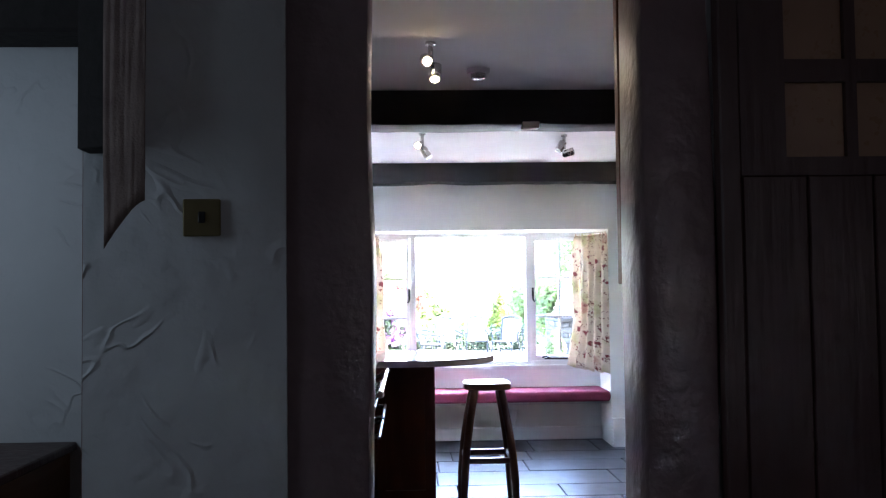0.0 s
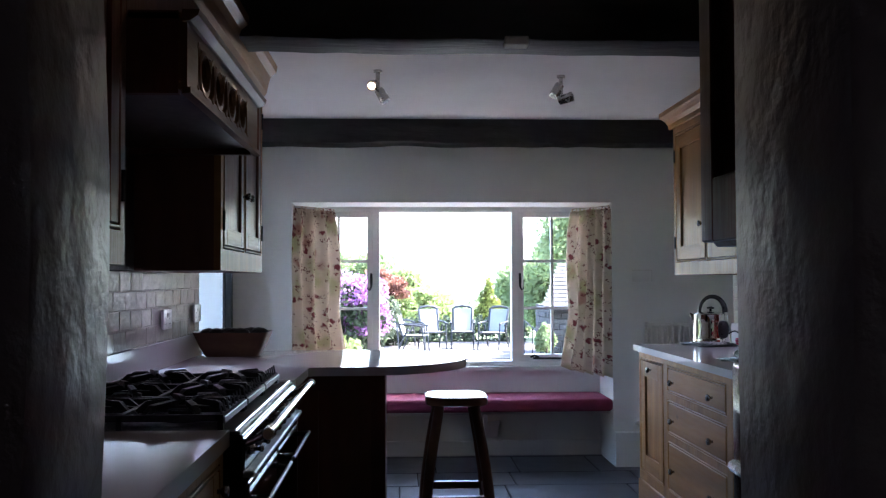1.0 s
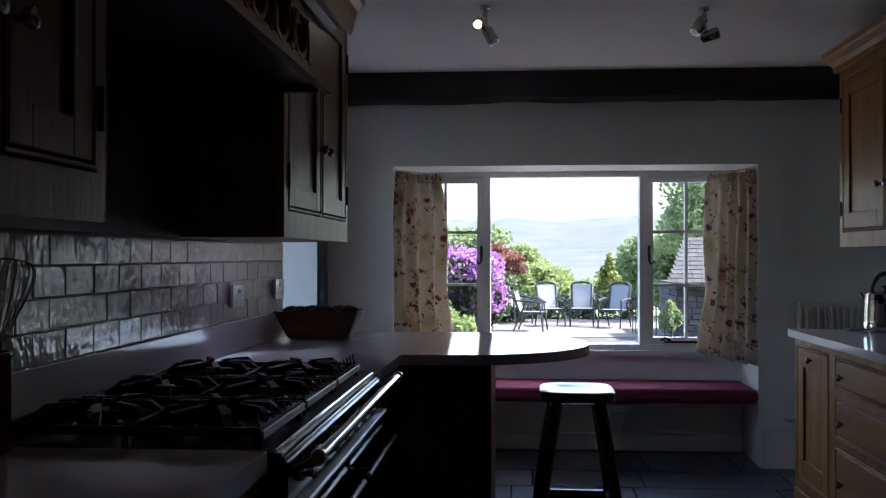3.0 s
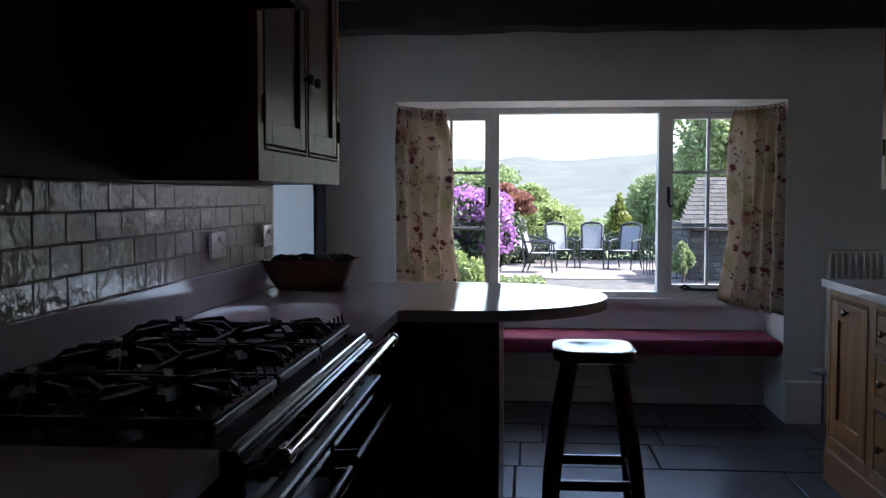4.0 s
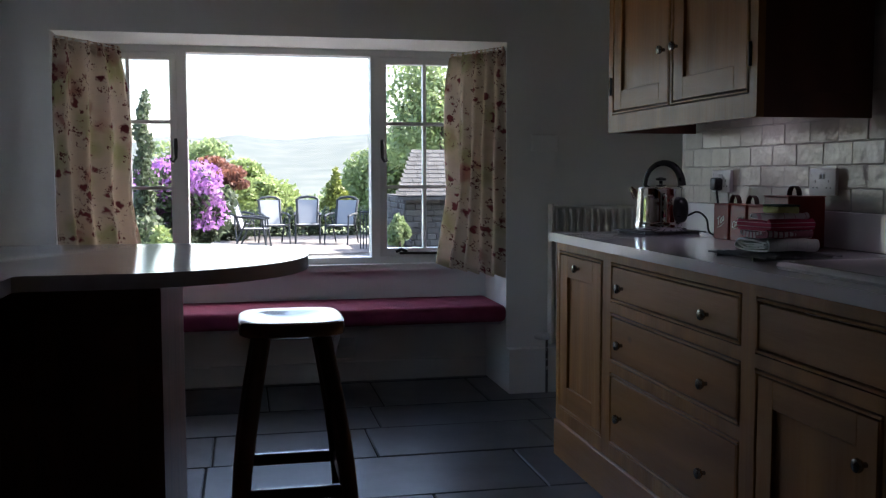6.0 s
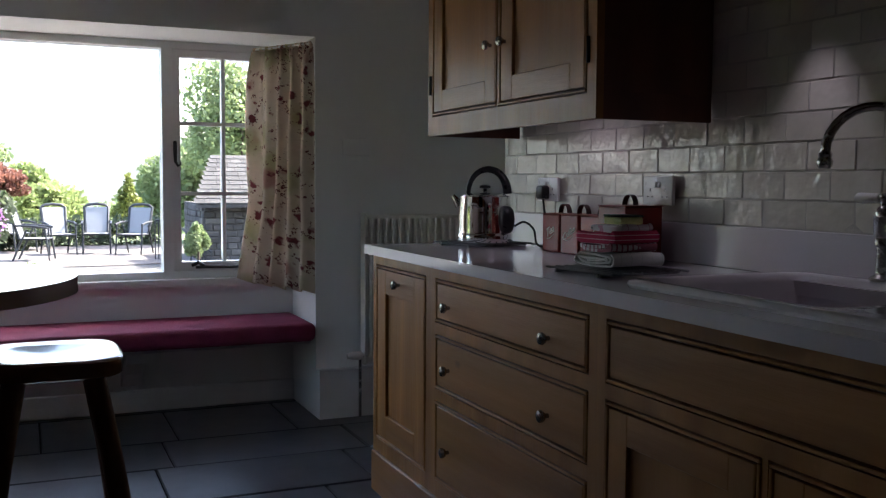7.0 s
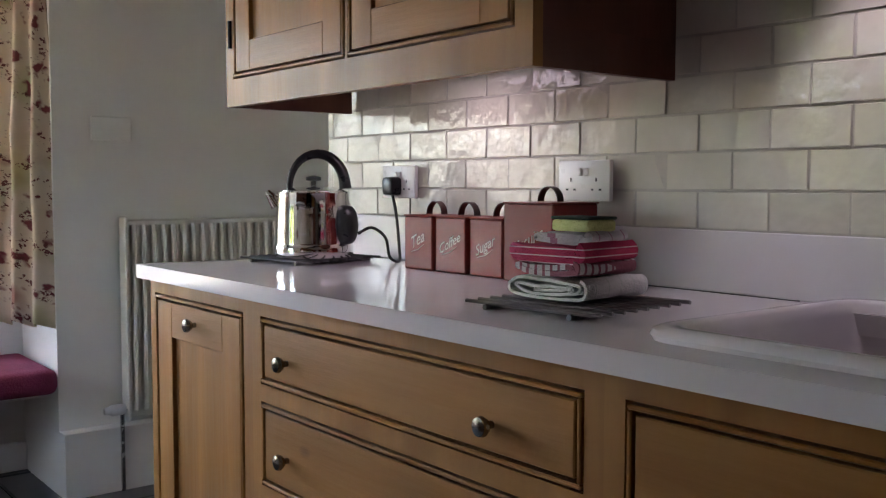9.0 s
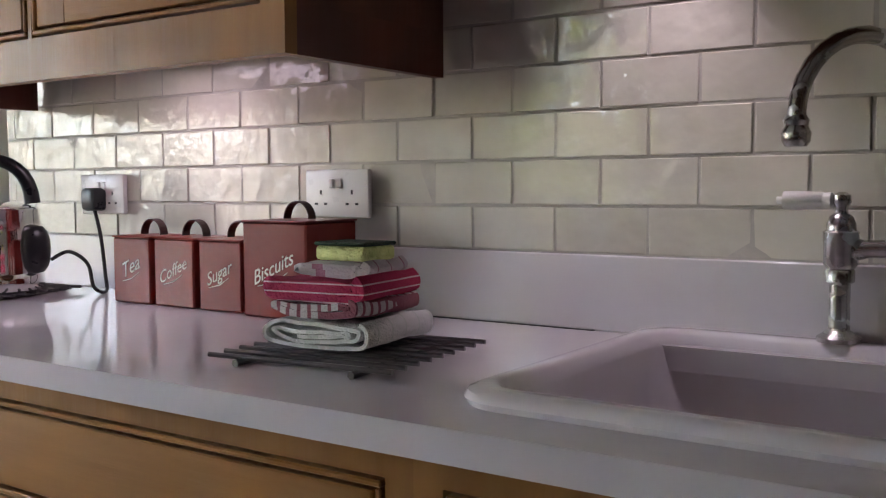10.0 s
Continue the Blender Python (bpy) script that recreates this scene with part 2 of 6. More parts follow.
def soft_line(pts, n=6):
    """A smooth line through the points."""
    v = [Vector(p) for p in pts]
    v = [v[0]] + v + [v[-1]]
    out = []
    for a, b, c, d in zip(v, v[1:], v[2:], v[3:]):
        for k in range(n):
            t = k / n
            out.append(0.5 * (2 * b + (c - a) * t + (2 * a - 5 * b + 4 * c - d) * t * t + (3 * b - a - 3 * c + d) * t ** 3))
    return out + [v[-1]]


def tube(pts, r, n=10):
    bm = bmesh.new()
    add_tube(bm, pts, r, n)
    return bm


def lathe(profile, center, n=24, axis="z"):
    """A turned shape: profile of (radius, height) from the bottom up."""
    bm = bmesh.new()
    cx, cy, cz = center
    rings = []
    for r, h in profile:
        ring = []
        for k in range(n):
            a = 2 * math.pi * k / n
            u, v = r * math.cos(a), r * math.sin(a)
            p = {"z": (cx + u, cy + v, cz + h), "x": (cx + h, cy + u, cz + v), "y": (cx + u, cy + h, cz + v)}[axis]
            ring.append(bm.verts.new(p))
        rings.append(ring)
    for a, b in zip(rings, rings[1:]):
        for k in range(n):
            bm.faces.new((a[k], a[(k + 1) % n], b[(k + 1) % n], b[k]))
    bm.faces.new(rings[0][::-1])
    bm.faces.new(rings[-1])
    return bm


def prism(outline, z0, z1, bevel=0.0):
    """An outline in the plan, pulled up."""
    bm = bmesh.new()
    low = [bm.verts.new((x, y, z0)) for x, y in outline]
    top = [bm.verts.new((x, y, z1)) for x, y in outline]
    bm.faces.new(low[::-1])
    tf = bm.faces.new(top)
    n = len(outline)
    for k in range(n):
        bm.faces.new((low[k], low[(k + 1) % n], top[(k + 1) % n], top[k]))
    if bevel:
        bmesh.ops.bevel(bm, geom=list(tf.edges), offset=bevel, segments=2, affect="EDGES", profile=0.5)
    return bm


def sweep_profile(profile, y0, y1):
    """A moulding along y: profile of (x, z)."""
    bm = bmesh.new()
    a = [bm.verts.new((x, y0, z)) for x, z in profile]
    b = [bm.verts.new((x, y1, z)) for x, z in profile]
    n = len(profile)
    for k in range(n):
        bm.faces.new((a[k], a[(k + 1) % n], b[(k + 1) % n], b[k]))
    bm.faces.new(a[::-1])
    bm.faces.new(b)
    return bm

# ---- structure ----
CEILING, TOP = 2.375, 0.914
RWALL, LWALL = 4.42, 1.40          # faces of the tiling
ROOM_L, ROOM_R = 1.28, 5.6


def wall(name, *boxes, material=PLASTER, label="white plastered wall"):
    bm = bmesh.new()
    for b in boxes:
        add_box(bm, *b)
    return tagged(part(name, bm, material), label, "wall", kind="structure")


# window wall with the deep recess that holds the bench
wall("wall_window", (ROOM_L - 0.2, 1.69, 8.6, 9.2, -0.4, 2.6), (3.918, ROOM_R + 0.2, 8.6, 9.2, -0.4, 2.6),
     (1.69, 3.918, 8.6, 9.2, 1.83, 2.6), (1.69, 3.918, 9.04, 9.2, -0.4, 0.64), label="white plastered window wall with a deep recess")
wall("window_reveal_sill", (1.69, 3.918, 8.985, 9.04, 0.618, 0.655), material=WINPAINT, label="white painted window board")
SW0, SW1 = 7.42, 8.27            # side window in the alcove
wall("wall_left", (ROOM_L - 0.2, LWALL - 0.012, 3.5, 6.94, 0, 2.6), (ROOM_L - 0.45, ROOM_L, 6.94, SW0, 0, 2.6), (ROOM_L - 0.45, ROOM_L, SW1, 8.6, 0, 2.6), (ROOM_L - 0.45, ROOM_L, SW0, SW1, 0, 0.82), (ROOM_L - 0.45, ROOM_L, SW0, SW1, 2.0, 2.6), label="white plastered kitchen wall")
wall("wall_right", (RWALL + 0.012, RWALL + 0.2, 2.67, 7.6, 0, 2.6), label="plastered wall behind the sink run")
wall("wall_far_right", (ROOM_R, ROOM_R + 0.2, 7.4, 8.6, 0, 2.6), (RWALL + 0.2, ROOM_R, 7.4, 7.6, 0, 2.6), label="white plastered alcove wall")
wall("pier_plinth", (3.918, 4.4, 8.535, 8.6, 0, 0.235), label="plaster plinth at the foot of the pier")
# wall between hall and kitchen, with the doorway
wall("wall_hall_left", (1.476, 1.935, 2.68, 2.78, 0, 2.6), (1.476, 1.60, 2.78, 3.6, 0, 2.6), material=HALL_PLASTER, label="swirled plaster hall wall")
wall("wall_hall_right", (2.88, 4.62, 2.56, 2.67, 0, 2.6), material=HALL_PLASTER, label="swirled plaster hall wall")
wall("wall_passage", (0.0, 1.476, 3.35, 3.5, 0, 2.6), material=HALL_PLASTER, label="pale blue-lit swirled plaster wall")
# the back wall is cut for the added fill window
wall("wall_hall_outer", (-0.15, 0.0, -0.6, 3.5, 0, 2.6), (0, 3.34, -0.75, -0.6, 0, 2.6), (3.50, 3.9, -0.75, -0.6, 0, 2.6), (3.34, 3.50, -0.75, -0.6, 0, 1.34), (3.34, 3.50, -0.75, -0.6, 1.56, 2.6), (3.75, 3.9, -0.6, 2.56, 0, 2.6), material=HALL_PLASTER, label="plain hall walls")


def wobbly_post(name, x0, x1, y0, y1, z0, z1, seed, label):
    bm = box(x0, x1, y0, y1, z0, z1)
    vert = [e for e in bm.edges if abs(e.verts[0].co.z - e.verts[1].co.z) > 0.1]
    bmesh.ops.bevel(bm, geom=vert, offset=0.012, segments=2, affect="EDGES", profile=0.5)
    bmesh.ops.bisect_plane(bm, geom=list(bm.verts) + list(bm.edges) + list(bm.faces), plane_co=(0, 0, 0.3), plane_no=(0, 0, 1))
    for k in range(1, 22):
        bmesh.ops.bisect_plane(bm, geom=list(bm.verts) + list(bm.edges) + list(bm.faces), plane_co=(0, 0, 0.3 + k * 0.1), plane_no=(0, 0, 1))
    for v in bm.verts:
        o = Vector((noise.noise((v.co.x * 3 + seed, v.co.z * 2.2, v.co.y)), noise.noise((v.co.y * 3 - seed, v.co.z * 2.2, 7)), 0))
        v.co += o * 0.012
    return tagged(part(name, bm, POST, smooth=True), label, "door post", kind="structure")


wobbly_post("door_post", 1.925, 2.128, 2.695, 2.90, 0, 2.6, 1.3, "dark glossy painted timber door post")
wobbly_post("door_post", 2.732, 2.89, 2.55, 2.775, 0, 2.6, 4.1, "dark glossy painted timber door post")
tagged(part("door_head", box(2.12, 2.735, 2.60, 2.76, 2.28, 2.6, 0.01), POST), "dark painted timber door head", "door head", kind="structure")

tagged(part("ceiling", box(-0.15, ROOM_R + 0.2, -0.75, 8.6, CEILING, CEILING + 0.1), CEIL), "off-white painted ceiling", "ceiling", kind="structure")


def beam(name, y0, y1, z0, label, notch=None):
    bm = box(LWALL - 0.1, RWALL + (0.1 if y0 < 7 else 1.1), y0, y1, z0, CEILING + 0.02)
    for k in range(1, 34):
        bmesh.ops.bisect_plane(bm, geom=list(bm.verts) + list(bm.edges) + list(bm.faces), plane_co=(LWALL + k * 0.1, 0, 0), plane_no=(1, 0, 0))
    low = [e for e in bm.edges if all(v.co.z < z0 + 0.01 for v in e.verts) and abs(e.verts[0].co.x - e.verts[1].co.x) > 0.01]
    low = [e for e in low if len(e.link_faces) == 2]
    bmesh.ops.bevel(bm, geom=low, offset=0.014, segments=2, affect="EDGES", profile=0.5)
    for v in bm.verts:
        if v.co.z < z0 + 0.05:
            v.co.z += 0.012 * noise.noise((v.co.x * 2.3, y0, 1.0)) + 0.006 * noise.noise((v.co.x * 9, v.co.y * 9, 2.0))
            v.co.y += 0.008 * noise.noise((v.co.x * 2.0, y0, 5.0))
    return tagged(part(name, bm, BEAM, smooth=True), label, "ceiling beam", kind="structure")


beam("ceiling_beam_1", 5.50, 5.75, 2.19, "rough black-stained oak ceiling beam")
bm = box(2.825, 2.915, 5.488, 5.56, 2.172, 2.205, 0.004)
tagged(part("beam_notch", bm, PLASTER), "pale plaster plug in a notch of the black beam", "beam notch", kind="structure")
beam("ceiling_beam_2", 8.38, 8.6, 2.214, "black-stained beam along the window wall")
tagged(part("wooden_post", box(1.29, 1.335, 8.28, 8.34, 0, CEILING, 0.004), IRON), "slim black upright post at the alcove", "post", kind="structure")

# side window of the alcove, set at the outer face of the thick wall
side = thing("window_2", (0.87, 7.85, 0.82), "white painted side window in the deep alcove wall", "window", kind="structure")
bm = bmesh.new()
add_box(bm, 0.86, 0.92, SW0, SW1, 0.82, 0.88)
add_box(bm, 0.86, 0.92, SW0, SW1, 1.94, 2.0)
for a in (SW0, (SW0 + SW1) / 2 - 0.02, SW1 - 0.05):
    add_box(bm, 0.86, 0.92, a, a + 0.05, 0.88, 1.94)
part("window_frame", bm, WINPAINT, side)
for a, b in ((SW0 + 0.05, (SW0 + SW1) / 2 - 0.02), ((SW0 + SW1) / 2 + 0.03, SW1 - 0.05)):
    g = part("pane", box(0.885, 0.889, a, b, 0.88, 1.94), GLASS, side)
    g.visible_shadow = False

# unseen opening, added only to hold the hall fill light
fill_window = thing("unseen_window_3", (3.42, -0.72, 1.34), "unseen window opening added for the hall fill light", "window", kind="structure")
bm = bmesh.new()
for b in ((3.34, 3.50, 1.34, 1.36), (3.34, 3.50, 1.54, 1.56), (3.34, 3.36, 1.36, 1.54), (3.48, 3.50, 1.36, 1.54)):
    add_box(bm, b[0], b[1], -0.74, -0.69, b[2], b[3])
part("window_frame", bm, WINPAINT, fill_window)
g = part("pane", box(3.36, 3.48, -0.718, -0.714, 1.36, 1.54), clear_glass("hall_glass", 0.4), fill_window)
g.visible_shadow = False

# window frame: two casements and a wide fixed light between them
window = thing("window_1", (2.78, 9.08, 0.64), "white painted cottage window with two casements", "window", kind="structure")
Y0, Y1 = 9.05, 9.12
bm = bmesh.new()
add_box(bm, 1.69, 3.918, Y0 - 0.01, Y1 + 0.03, 0.64, 0.69)
add_box(bm, 1.69, 3.918, Y0 - 0.01, Y1 + 0.03, 1.795, 1.84)
for x0, x1 in ((1.69, 1.735), (2.235, 2.285), (3.265, 3.315), (3.85, 3.918)):
    add_box(bm, x0, x1, Y0 - 0.01, Y1 + 0.03, 0.69, 1.795)
part("window_frame", bm, WINPAINT, window)


def casement(x0, x1, bars_x):
    bm = bmesh.new()
    z0, z1, w = 0.692, 1.793, 0.036
    add_box(bm, x0, x1, Y0, Y1, z0, z0 + 0.045)
    add_box(bm, x0, x1, Y0, Y1, z1 - w, z1)
    add_box(bm, x0, x0 + w, Y0, Y1, z0 + 0.045, z1 - w)
    add_box(bm, x1 - w, x1, Y0, Y1, z0 + 0.045, z1 - w)
    for bx in bars_x:
        add_box(bm, bx - 0.009, bx + 0.009, Y0 + 0.015, Y1 - 0.01, z0 + 0.045, z1 - w)
    for bz in (1.08, 1.43):
        add_box(bm, x0 + w, x1 - w, Y0 + 0.013, Y1 - 0.012, bz - 0.009, bz + 0.009)
    c = part("casement", bm, WINPAINT, window)
    g = part("pane", box(x0 + w, x1 - w, Y0 + 0.04, Y0 + 0.044, z0 + 0.045, z1 - w), GLASS, c)
    g.visible_shadow = False
    return c


casement(1.737, 2.233, (1.985,))
casement(3.317, 3.848, (3.57,))
g = part("pane", box(2.285, 3.265, Y0 + 0.05, Y0 + 0.054, 0.69, 1.795), GLASS, window)
g.visible_shadow = False


def casement_latch(x, z, side):
    pts = [(x, Y0 - 0.02, z + 0.05), (x, Y0 - 0.03, z + 0.0), (x, Y0 - 0.03, z - 0.05), (x + side * 0.012, Y0 - 0.03, z - 0.072), (x + side * 0.026, Y0 - 0.03, z - 0.065), (x + side * 0.026, Y0 - 0.03, z - 0.05)]
    part("latch", tube(pts, [0.009, 0.011, 0.008, 0.007, 0.006, 0.005], 8), IRON, window, "black wrought-iron monkey-tail latch")


casement_latch(2.225, 1.29, -1)
casement_latch(3.325, 1.29, 1)
part("casement_stay", tube([(3.42, Y0 - 0.02, 0.712), (3.72, Y0 - 0.02, 0.708)], 0.008, 8), IRON, window, "black iron casement stay")
part("casement_stay", tube([(3.40, Y0 - 0.02, 0.72), (3.43, Y0 - 0.03, 0.735), (3.46, Y0 - 0.02, 0.72)], 0.009, 8), IRON, window, "black iron stay curl")

# ---- kitchen: fitted run under the right-hand wall ----
FX = 3.815                        # face of the base units


def knob(parent, x, y, z, sign=-1):
    prof = [(0.006, 0.0), (0.006, 0.010), (0.012, 0.014), (0.016, 0.021), (0.0145, 0.028), (0.007, 0.031)]
    part("knob", lathe([(r, sign * h) for r, h in prof], (x, y, z), 14, "x"), PEWTER, parent, "dark pewter knob", True)


def panel_front(parent, name, x, y0, y1, z0, z1, sign, stile=0.055, mat_v=OAK_V, mat_h=OAK_H):
    """A framed door or a slab drawer with a dark bead round it. sign: the way it faces along x."""
    o0, o1, p0, p1, w = y0 + 0.004, y1 - 0.004, z0 + 0.004, z1 - 0.004, 0.0075
    for a0, a1, b0, b1 in ((o0, o1, p0, p0 + w), (o0, o1, p1 - w, p1), (o0, o0 + w, p0 + w, p1 - w), (o1 - w, o1, p0 + w, p1 - w)):
        part("bead", box(min(x - sign * 0.02, x + sign * 0.003), max(x - sign * 0.02, x + sign * 0.003), a0, a1, b0, b1, 0.002), mat_h, parent)
    a0, a1, b0, b1 = y0 + 0.0165, y1 - 0.0165, z0 + 0.0165, z1 - 0.0165
    xa, xb = sorted((x - sign * 0.016, x + sign * 0.001))
    if stile:
        xp, xq = sorted((x - sign * 0.018, x - sign * 0.010))
        d = part(name, box(xp, xq, a0 + 0.01, a1 - 0.01, b0 + 0.01, b1 - 0.01), mat_v, parent)
        for q0, q1 in ((a0, a0 + stile), (a1 - stile, a1)):
            part("stile", box(xa, xb, q0, q1, b0, b1, 0.0015), mat_v, d)
        for q0, q1 in ((b0, b0 + stile), (b1 - stile, b1)):
            part("cross_rail", box(xa, xb, a0 + stile, a1 - stile, q0, q1, 0.0015), mat_h, d)
    else:
        d = part(name, box(xa, xb, a0, a1, b0, b1, 0.002), mat_h, parent)
    return d


def carcass(parent, x0, x1, y0, y1, z0, z1, fronts, sign, rail=OAK_V, body_top=None, body_low=None):
    """Body of a cupboard with a face frame that has openings for the fronts."""
    face, back = (x0, x1) if sign < 0 else (x1, x0)
    inner = face - sign * 0.024
    a, b = sorted((inner, back))
    part("body", box(a, b, y0, y1, body_low or z0, body_top or z1), OAK_SIDE, parent, "dark reddish oak carcass")
    ys = sorted({y0, y1, *[f[0] for f in fronts], *[f[1] for f in fronts]})
    zs = sorted({z0, z1, *[f[2] for f in fronts], *[f[3] for f in fronts]})
    bm = bmesh.new()
    a, b = sorted((face, inner))
    for i in range(len(ys) - 1):
        for k in range(len(zs) - 1):
            my, mz = (ys[i] + ys[i + 1]) / 2, (zs[k] + zs[k + 1]) / 2
            if not any(f[0] < my < f[1] and f[2] < mz < f[3] for f in fronts):
                add_box(bm, a, b, ys[i], ys[i + 1], zs[k], zs[k + 1])
    bmesh.ops.remove_doubles(bm, verts=bm.verts, dist=1e-5)
    part("face_frame", bm, rail, parent)


BACK = RWALL - 0.03
# narrow pull-out cupboard at the end
u = thing("base_cabinet", (4.1, 7.16, 0), "honey oak base cabinet with a narrow panelled door", "kitchen cabinet", "base cabinets")
carcass(u, FX, BACK, 6.91, 7.46, 0.15, 0.88, [(6.95, 7.43, 0.20, 0.845)], -1)
d = panel_front(u, "door", FX, 6.95, 7.43, 0.20, 0.845, -1, 0.085)
knob(d, FX, 7.19, 0.79)
# three drawers
u = thing("base_cabinet", (4.1, 6.4, 0), "honey oak base cabinet with three wide drawers", "kitchen cabinet", "base cabinets")
dz = [(0.705, 0.845), (0.494, 0.669), (0.20, 0.458)]
carcass(u, FX, BACK, 5.935, 6.91, 0.15, 0.88, [(5.97, 6.873, a, b) for a, b in dz], -1)
for a, b in dz:
    d = panel_front(u, "drawer", FX, 5.97, 6.873, a, b, -1, 0)
    knob(d, FX, 6.762, (a + b) / 2 - 0.012)
    knob(d, FX, 6.153, (a + b) / 2 - 0.012)
# sink unit
u = thing("base_cabinet", (4.1, 5.4, 0), "honey oak sink cabinet with an apron panel and doors", "kitchen cabinet", "base cabinets")
carcass(u, FX, BACK, 4.85, 5.935, 0.15, 0.88, [(4.89, 5.90, 0.70, 0.845), (4.89, 5.385, 0.20, 0.665), (5.40, 5.90, 0.20, 0.665)], -1, body_top=0.70)
panel_front(u, "apron_panel", FX, 4.89, 5.90, 0.70, 0.845, -1, 0)
for a, b, ky in ((4.89, 5.385, 5.34), (5.40, 5.90, 5.45)):
    d = panel_front(u, "door", FX, a, b, 0.20, 0.665, -1, 0.07)
    knob(d, FX, ky, 0.55)
u = thing("base_cabinet", (4.1, 4.4, 0), "honey oak base cabinet with a panelled door", "kitchen cabinet", "base cabinets")
carcass(u, FX, BACK, 3.9, 4.85, 0.15, 0.88, [(3.95, 4.81, 0.20, 0.845)], -1)
d = panel_front(u, "door", FX, 3.95, 4.81, 0.20, 0.845, -1, 0.085)
knob(d, FX, 4.70, 0.78)
tagged(part("plinth", box(FX - 0.012, BACK, 3.9, 7.452, 0, 0.15, 0.004), OAK_H), "honey oak plinth under the base cabinets", "plinth", kind="structure")

# worktop with the drop-in sink
SX0, SX1, SY0, SY1 = 3.875, 4.35, 5.02, 5.918
bm = bmesh.new()
for b in ((3.785, SX0 + 0.02, 3.88, 7.475), (SX1 - 0.02, RWALL, 3.88, 7.475), (SX0 + 0.02, SX1 - 0.02, 3.88, SY0 + 0.02), (SX0 + 0.02, SX1 - 0.02, SY1 - 0.02, 7.46)):
    add_box(bm, *b, 0.88, TOP)
worktop = tagged(part("worktop", bm, QUARTZ), "polished white quartz worktop over the oak cabinets", "worktop", "worktops")
tagged(part("upstand", box(RWALL - 0.018, RWALL, 3.88, 7.58, TOP, 1.03, 0.002), QUARTZ), "white quartz upstand below the tiles", "upstand", kind="structure")

# wall cupboard on the right
WX = 4.03
u = thing("wall_cabinet", (4.2, 6.88, 1.315), "honey oak wall cabinet with two panelled doors and a cornice", "wall cabinet", "wall cabinets")
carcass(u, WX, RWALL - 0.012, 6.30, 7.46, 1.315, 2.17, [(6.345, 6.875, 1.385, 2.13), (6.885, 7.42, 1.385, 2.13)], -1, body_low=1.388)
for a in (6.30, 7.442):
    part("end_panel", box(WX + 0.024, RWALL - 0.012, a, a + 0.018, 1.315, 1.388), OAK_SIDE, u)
for a, b, ky in ((6.345, 6.875, 6.83), (6.885, 7.42, 6.93)):
    d = panel_front(u, "door", WX, a, b, 1.385, 2.13, -1, 0.075)
    knob(d, WX, ky, 1.585)
for hy, hz in ((6.335, 1.50), (7.43, 1.50), (6.335, 2.0), (7.43, 2.0)):
    part("hinge", lathe([(0.005, 0), (0.005, 0.07)], (WX - 0.004, hy, hz - 0.035), 8), IRON, u, "black butt hinge")
prof = [(WX, 2.168), (WX - 0.010, 2.172), (WX - 0.014, 2.195), (WX - 0.030, 2.215), (WX - 0.058, 2.232), (WX - 0.066, 2.240), (WX - 0.068, 2.262), (WX - 0.060, 2.268), (WX, 2.268)]
part("cornice", sweep_profile(prof, 6.29, 7.52), OAK_H, u)
part("cornice_return", box(WX, RWALL - 0.012, 7.46, 7.50, 2.17, 2.275, 0.008), OAK_H, u)
part("top_board", box(WX, RWALL - 0.012, 6.29, 7.46, 2.17, 2.275), OAK_SIDE, u)

# shorter cupboard over the sink
u = thing("wall_cabinet", (4.25, 5.53, 1.64), "honey oak short wall cabinet over the sink", "wall cabinet", "wall cabinets")
carcass(u, 4.05, RWALL - 0.012, 4.95, 6.07, 1.64, 2.2, [(5.0, 5.50, 1.70, 2.13), (5.52, 6.02, 1.70, 2.13)], -1)
for a, b, ky in ((5.0, 5.50, 5.45), (5.52, 6.02, 5.57)):
    d = panel_front(u, "door", 4.05, a, b, 1.70, 2.13, -1, 0.075)
    knob(d, 4.05, ky, 1.78)
# dark cupboard hung just inside the doorway
u = thing("wall_cabinet", (3.1, 2.9, 1.325), "dark stained oak wall cabinet just inside the doorway", "wall cabinet", "wall cabinets")
part("body", box(2.783, 3.4, 2.79, 3.0, 1.325, 2.25, 0.004), OAK_SIDE, u)
for a, b, z0, z1 in ((2.795, 2.835, 1.33, 2.245), (2.955, 2.995, 1.33, 2.245), (2.835, 2.955, 1.33, 1.40), (2.835, 2.955, 2.17, 2.245)):
    part("end_rail", box(2.768, 2.783, a, b, z0, z1, 0.002), OAK_SIDE, u)

# ---- kitchen: left run ----
LX = 1.985                        # face of the base units
u = thing("tall_cupboard", (1.7, 3.07, 0), "tall dark-stained panelled cupboard beside the doorway", "cupboard")
carcass(u, LWALL, 2.0, 2.905, 3.25, 0, 2.2, [(2.93, 3.235, 1.19, 2.1), (2.93, 3.235, 1.03, 1.16), (2.93, 3.235, 0.15, 0.98)], 1, OAK_SIDE)
for a, b in ((1.19, 2.1), (1.03, 1.16), (0.15, 0.98)):
    panel_front(u, "door", 2.0, 2.93, 3.235, a, b, 1, 0.03, OAK_SIDE, OAK_SIDE)
u = thing("base_cabinet", (1.7, 3.8, 0), "dark oak base cabinet with a panelled door", "kitchen cabinet", "base cabinets")
carcass(u, LWALL, LX, 3.25, 4.365, 0.12, 0.874, [(3.30, 3.80, 0.18, 0.84), (3.83, 4.32, 0.18, 0.84)], 1)
for a, b in ((3.30, 3.80), (3.83, 4.32)):
    d = panel_front(u, "door", LX, a, b, 0.18, 0.84, 1, 0.07)
    knob(d, LX, b - 0.04, 0.78, 1)
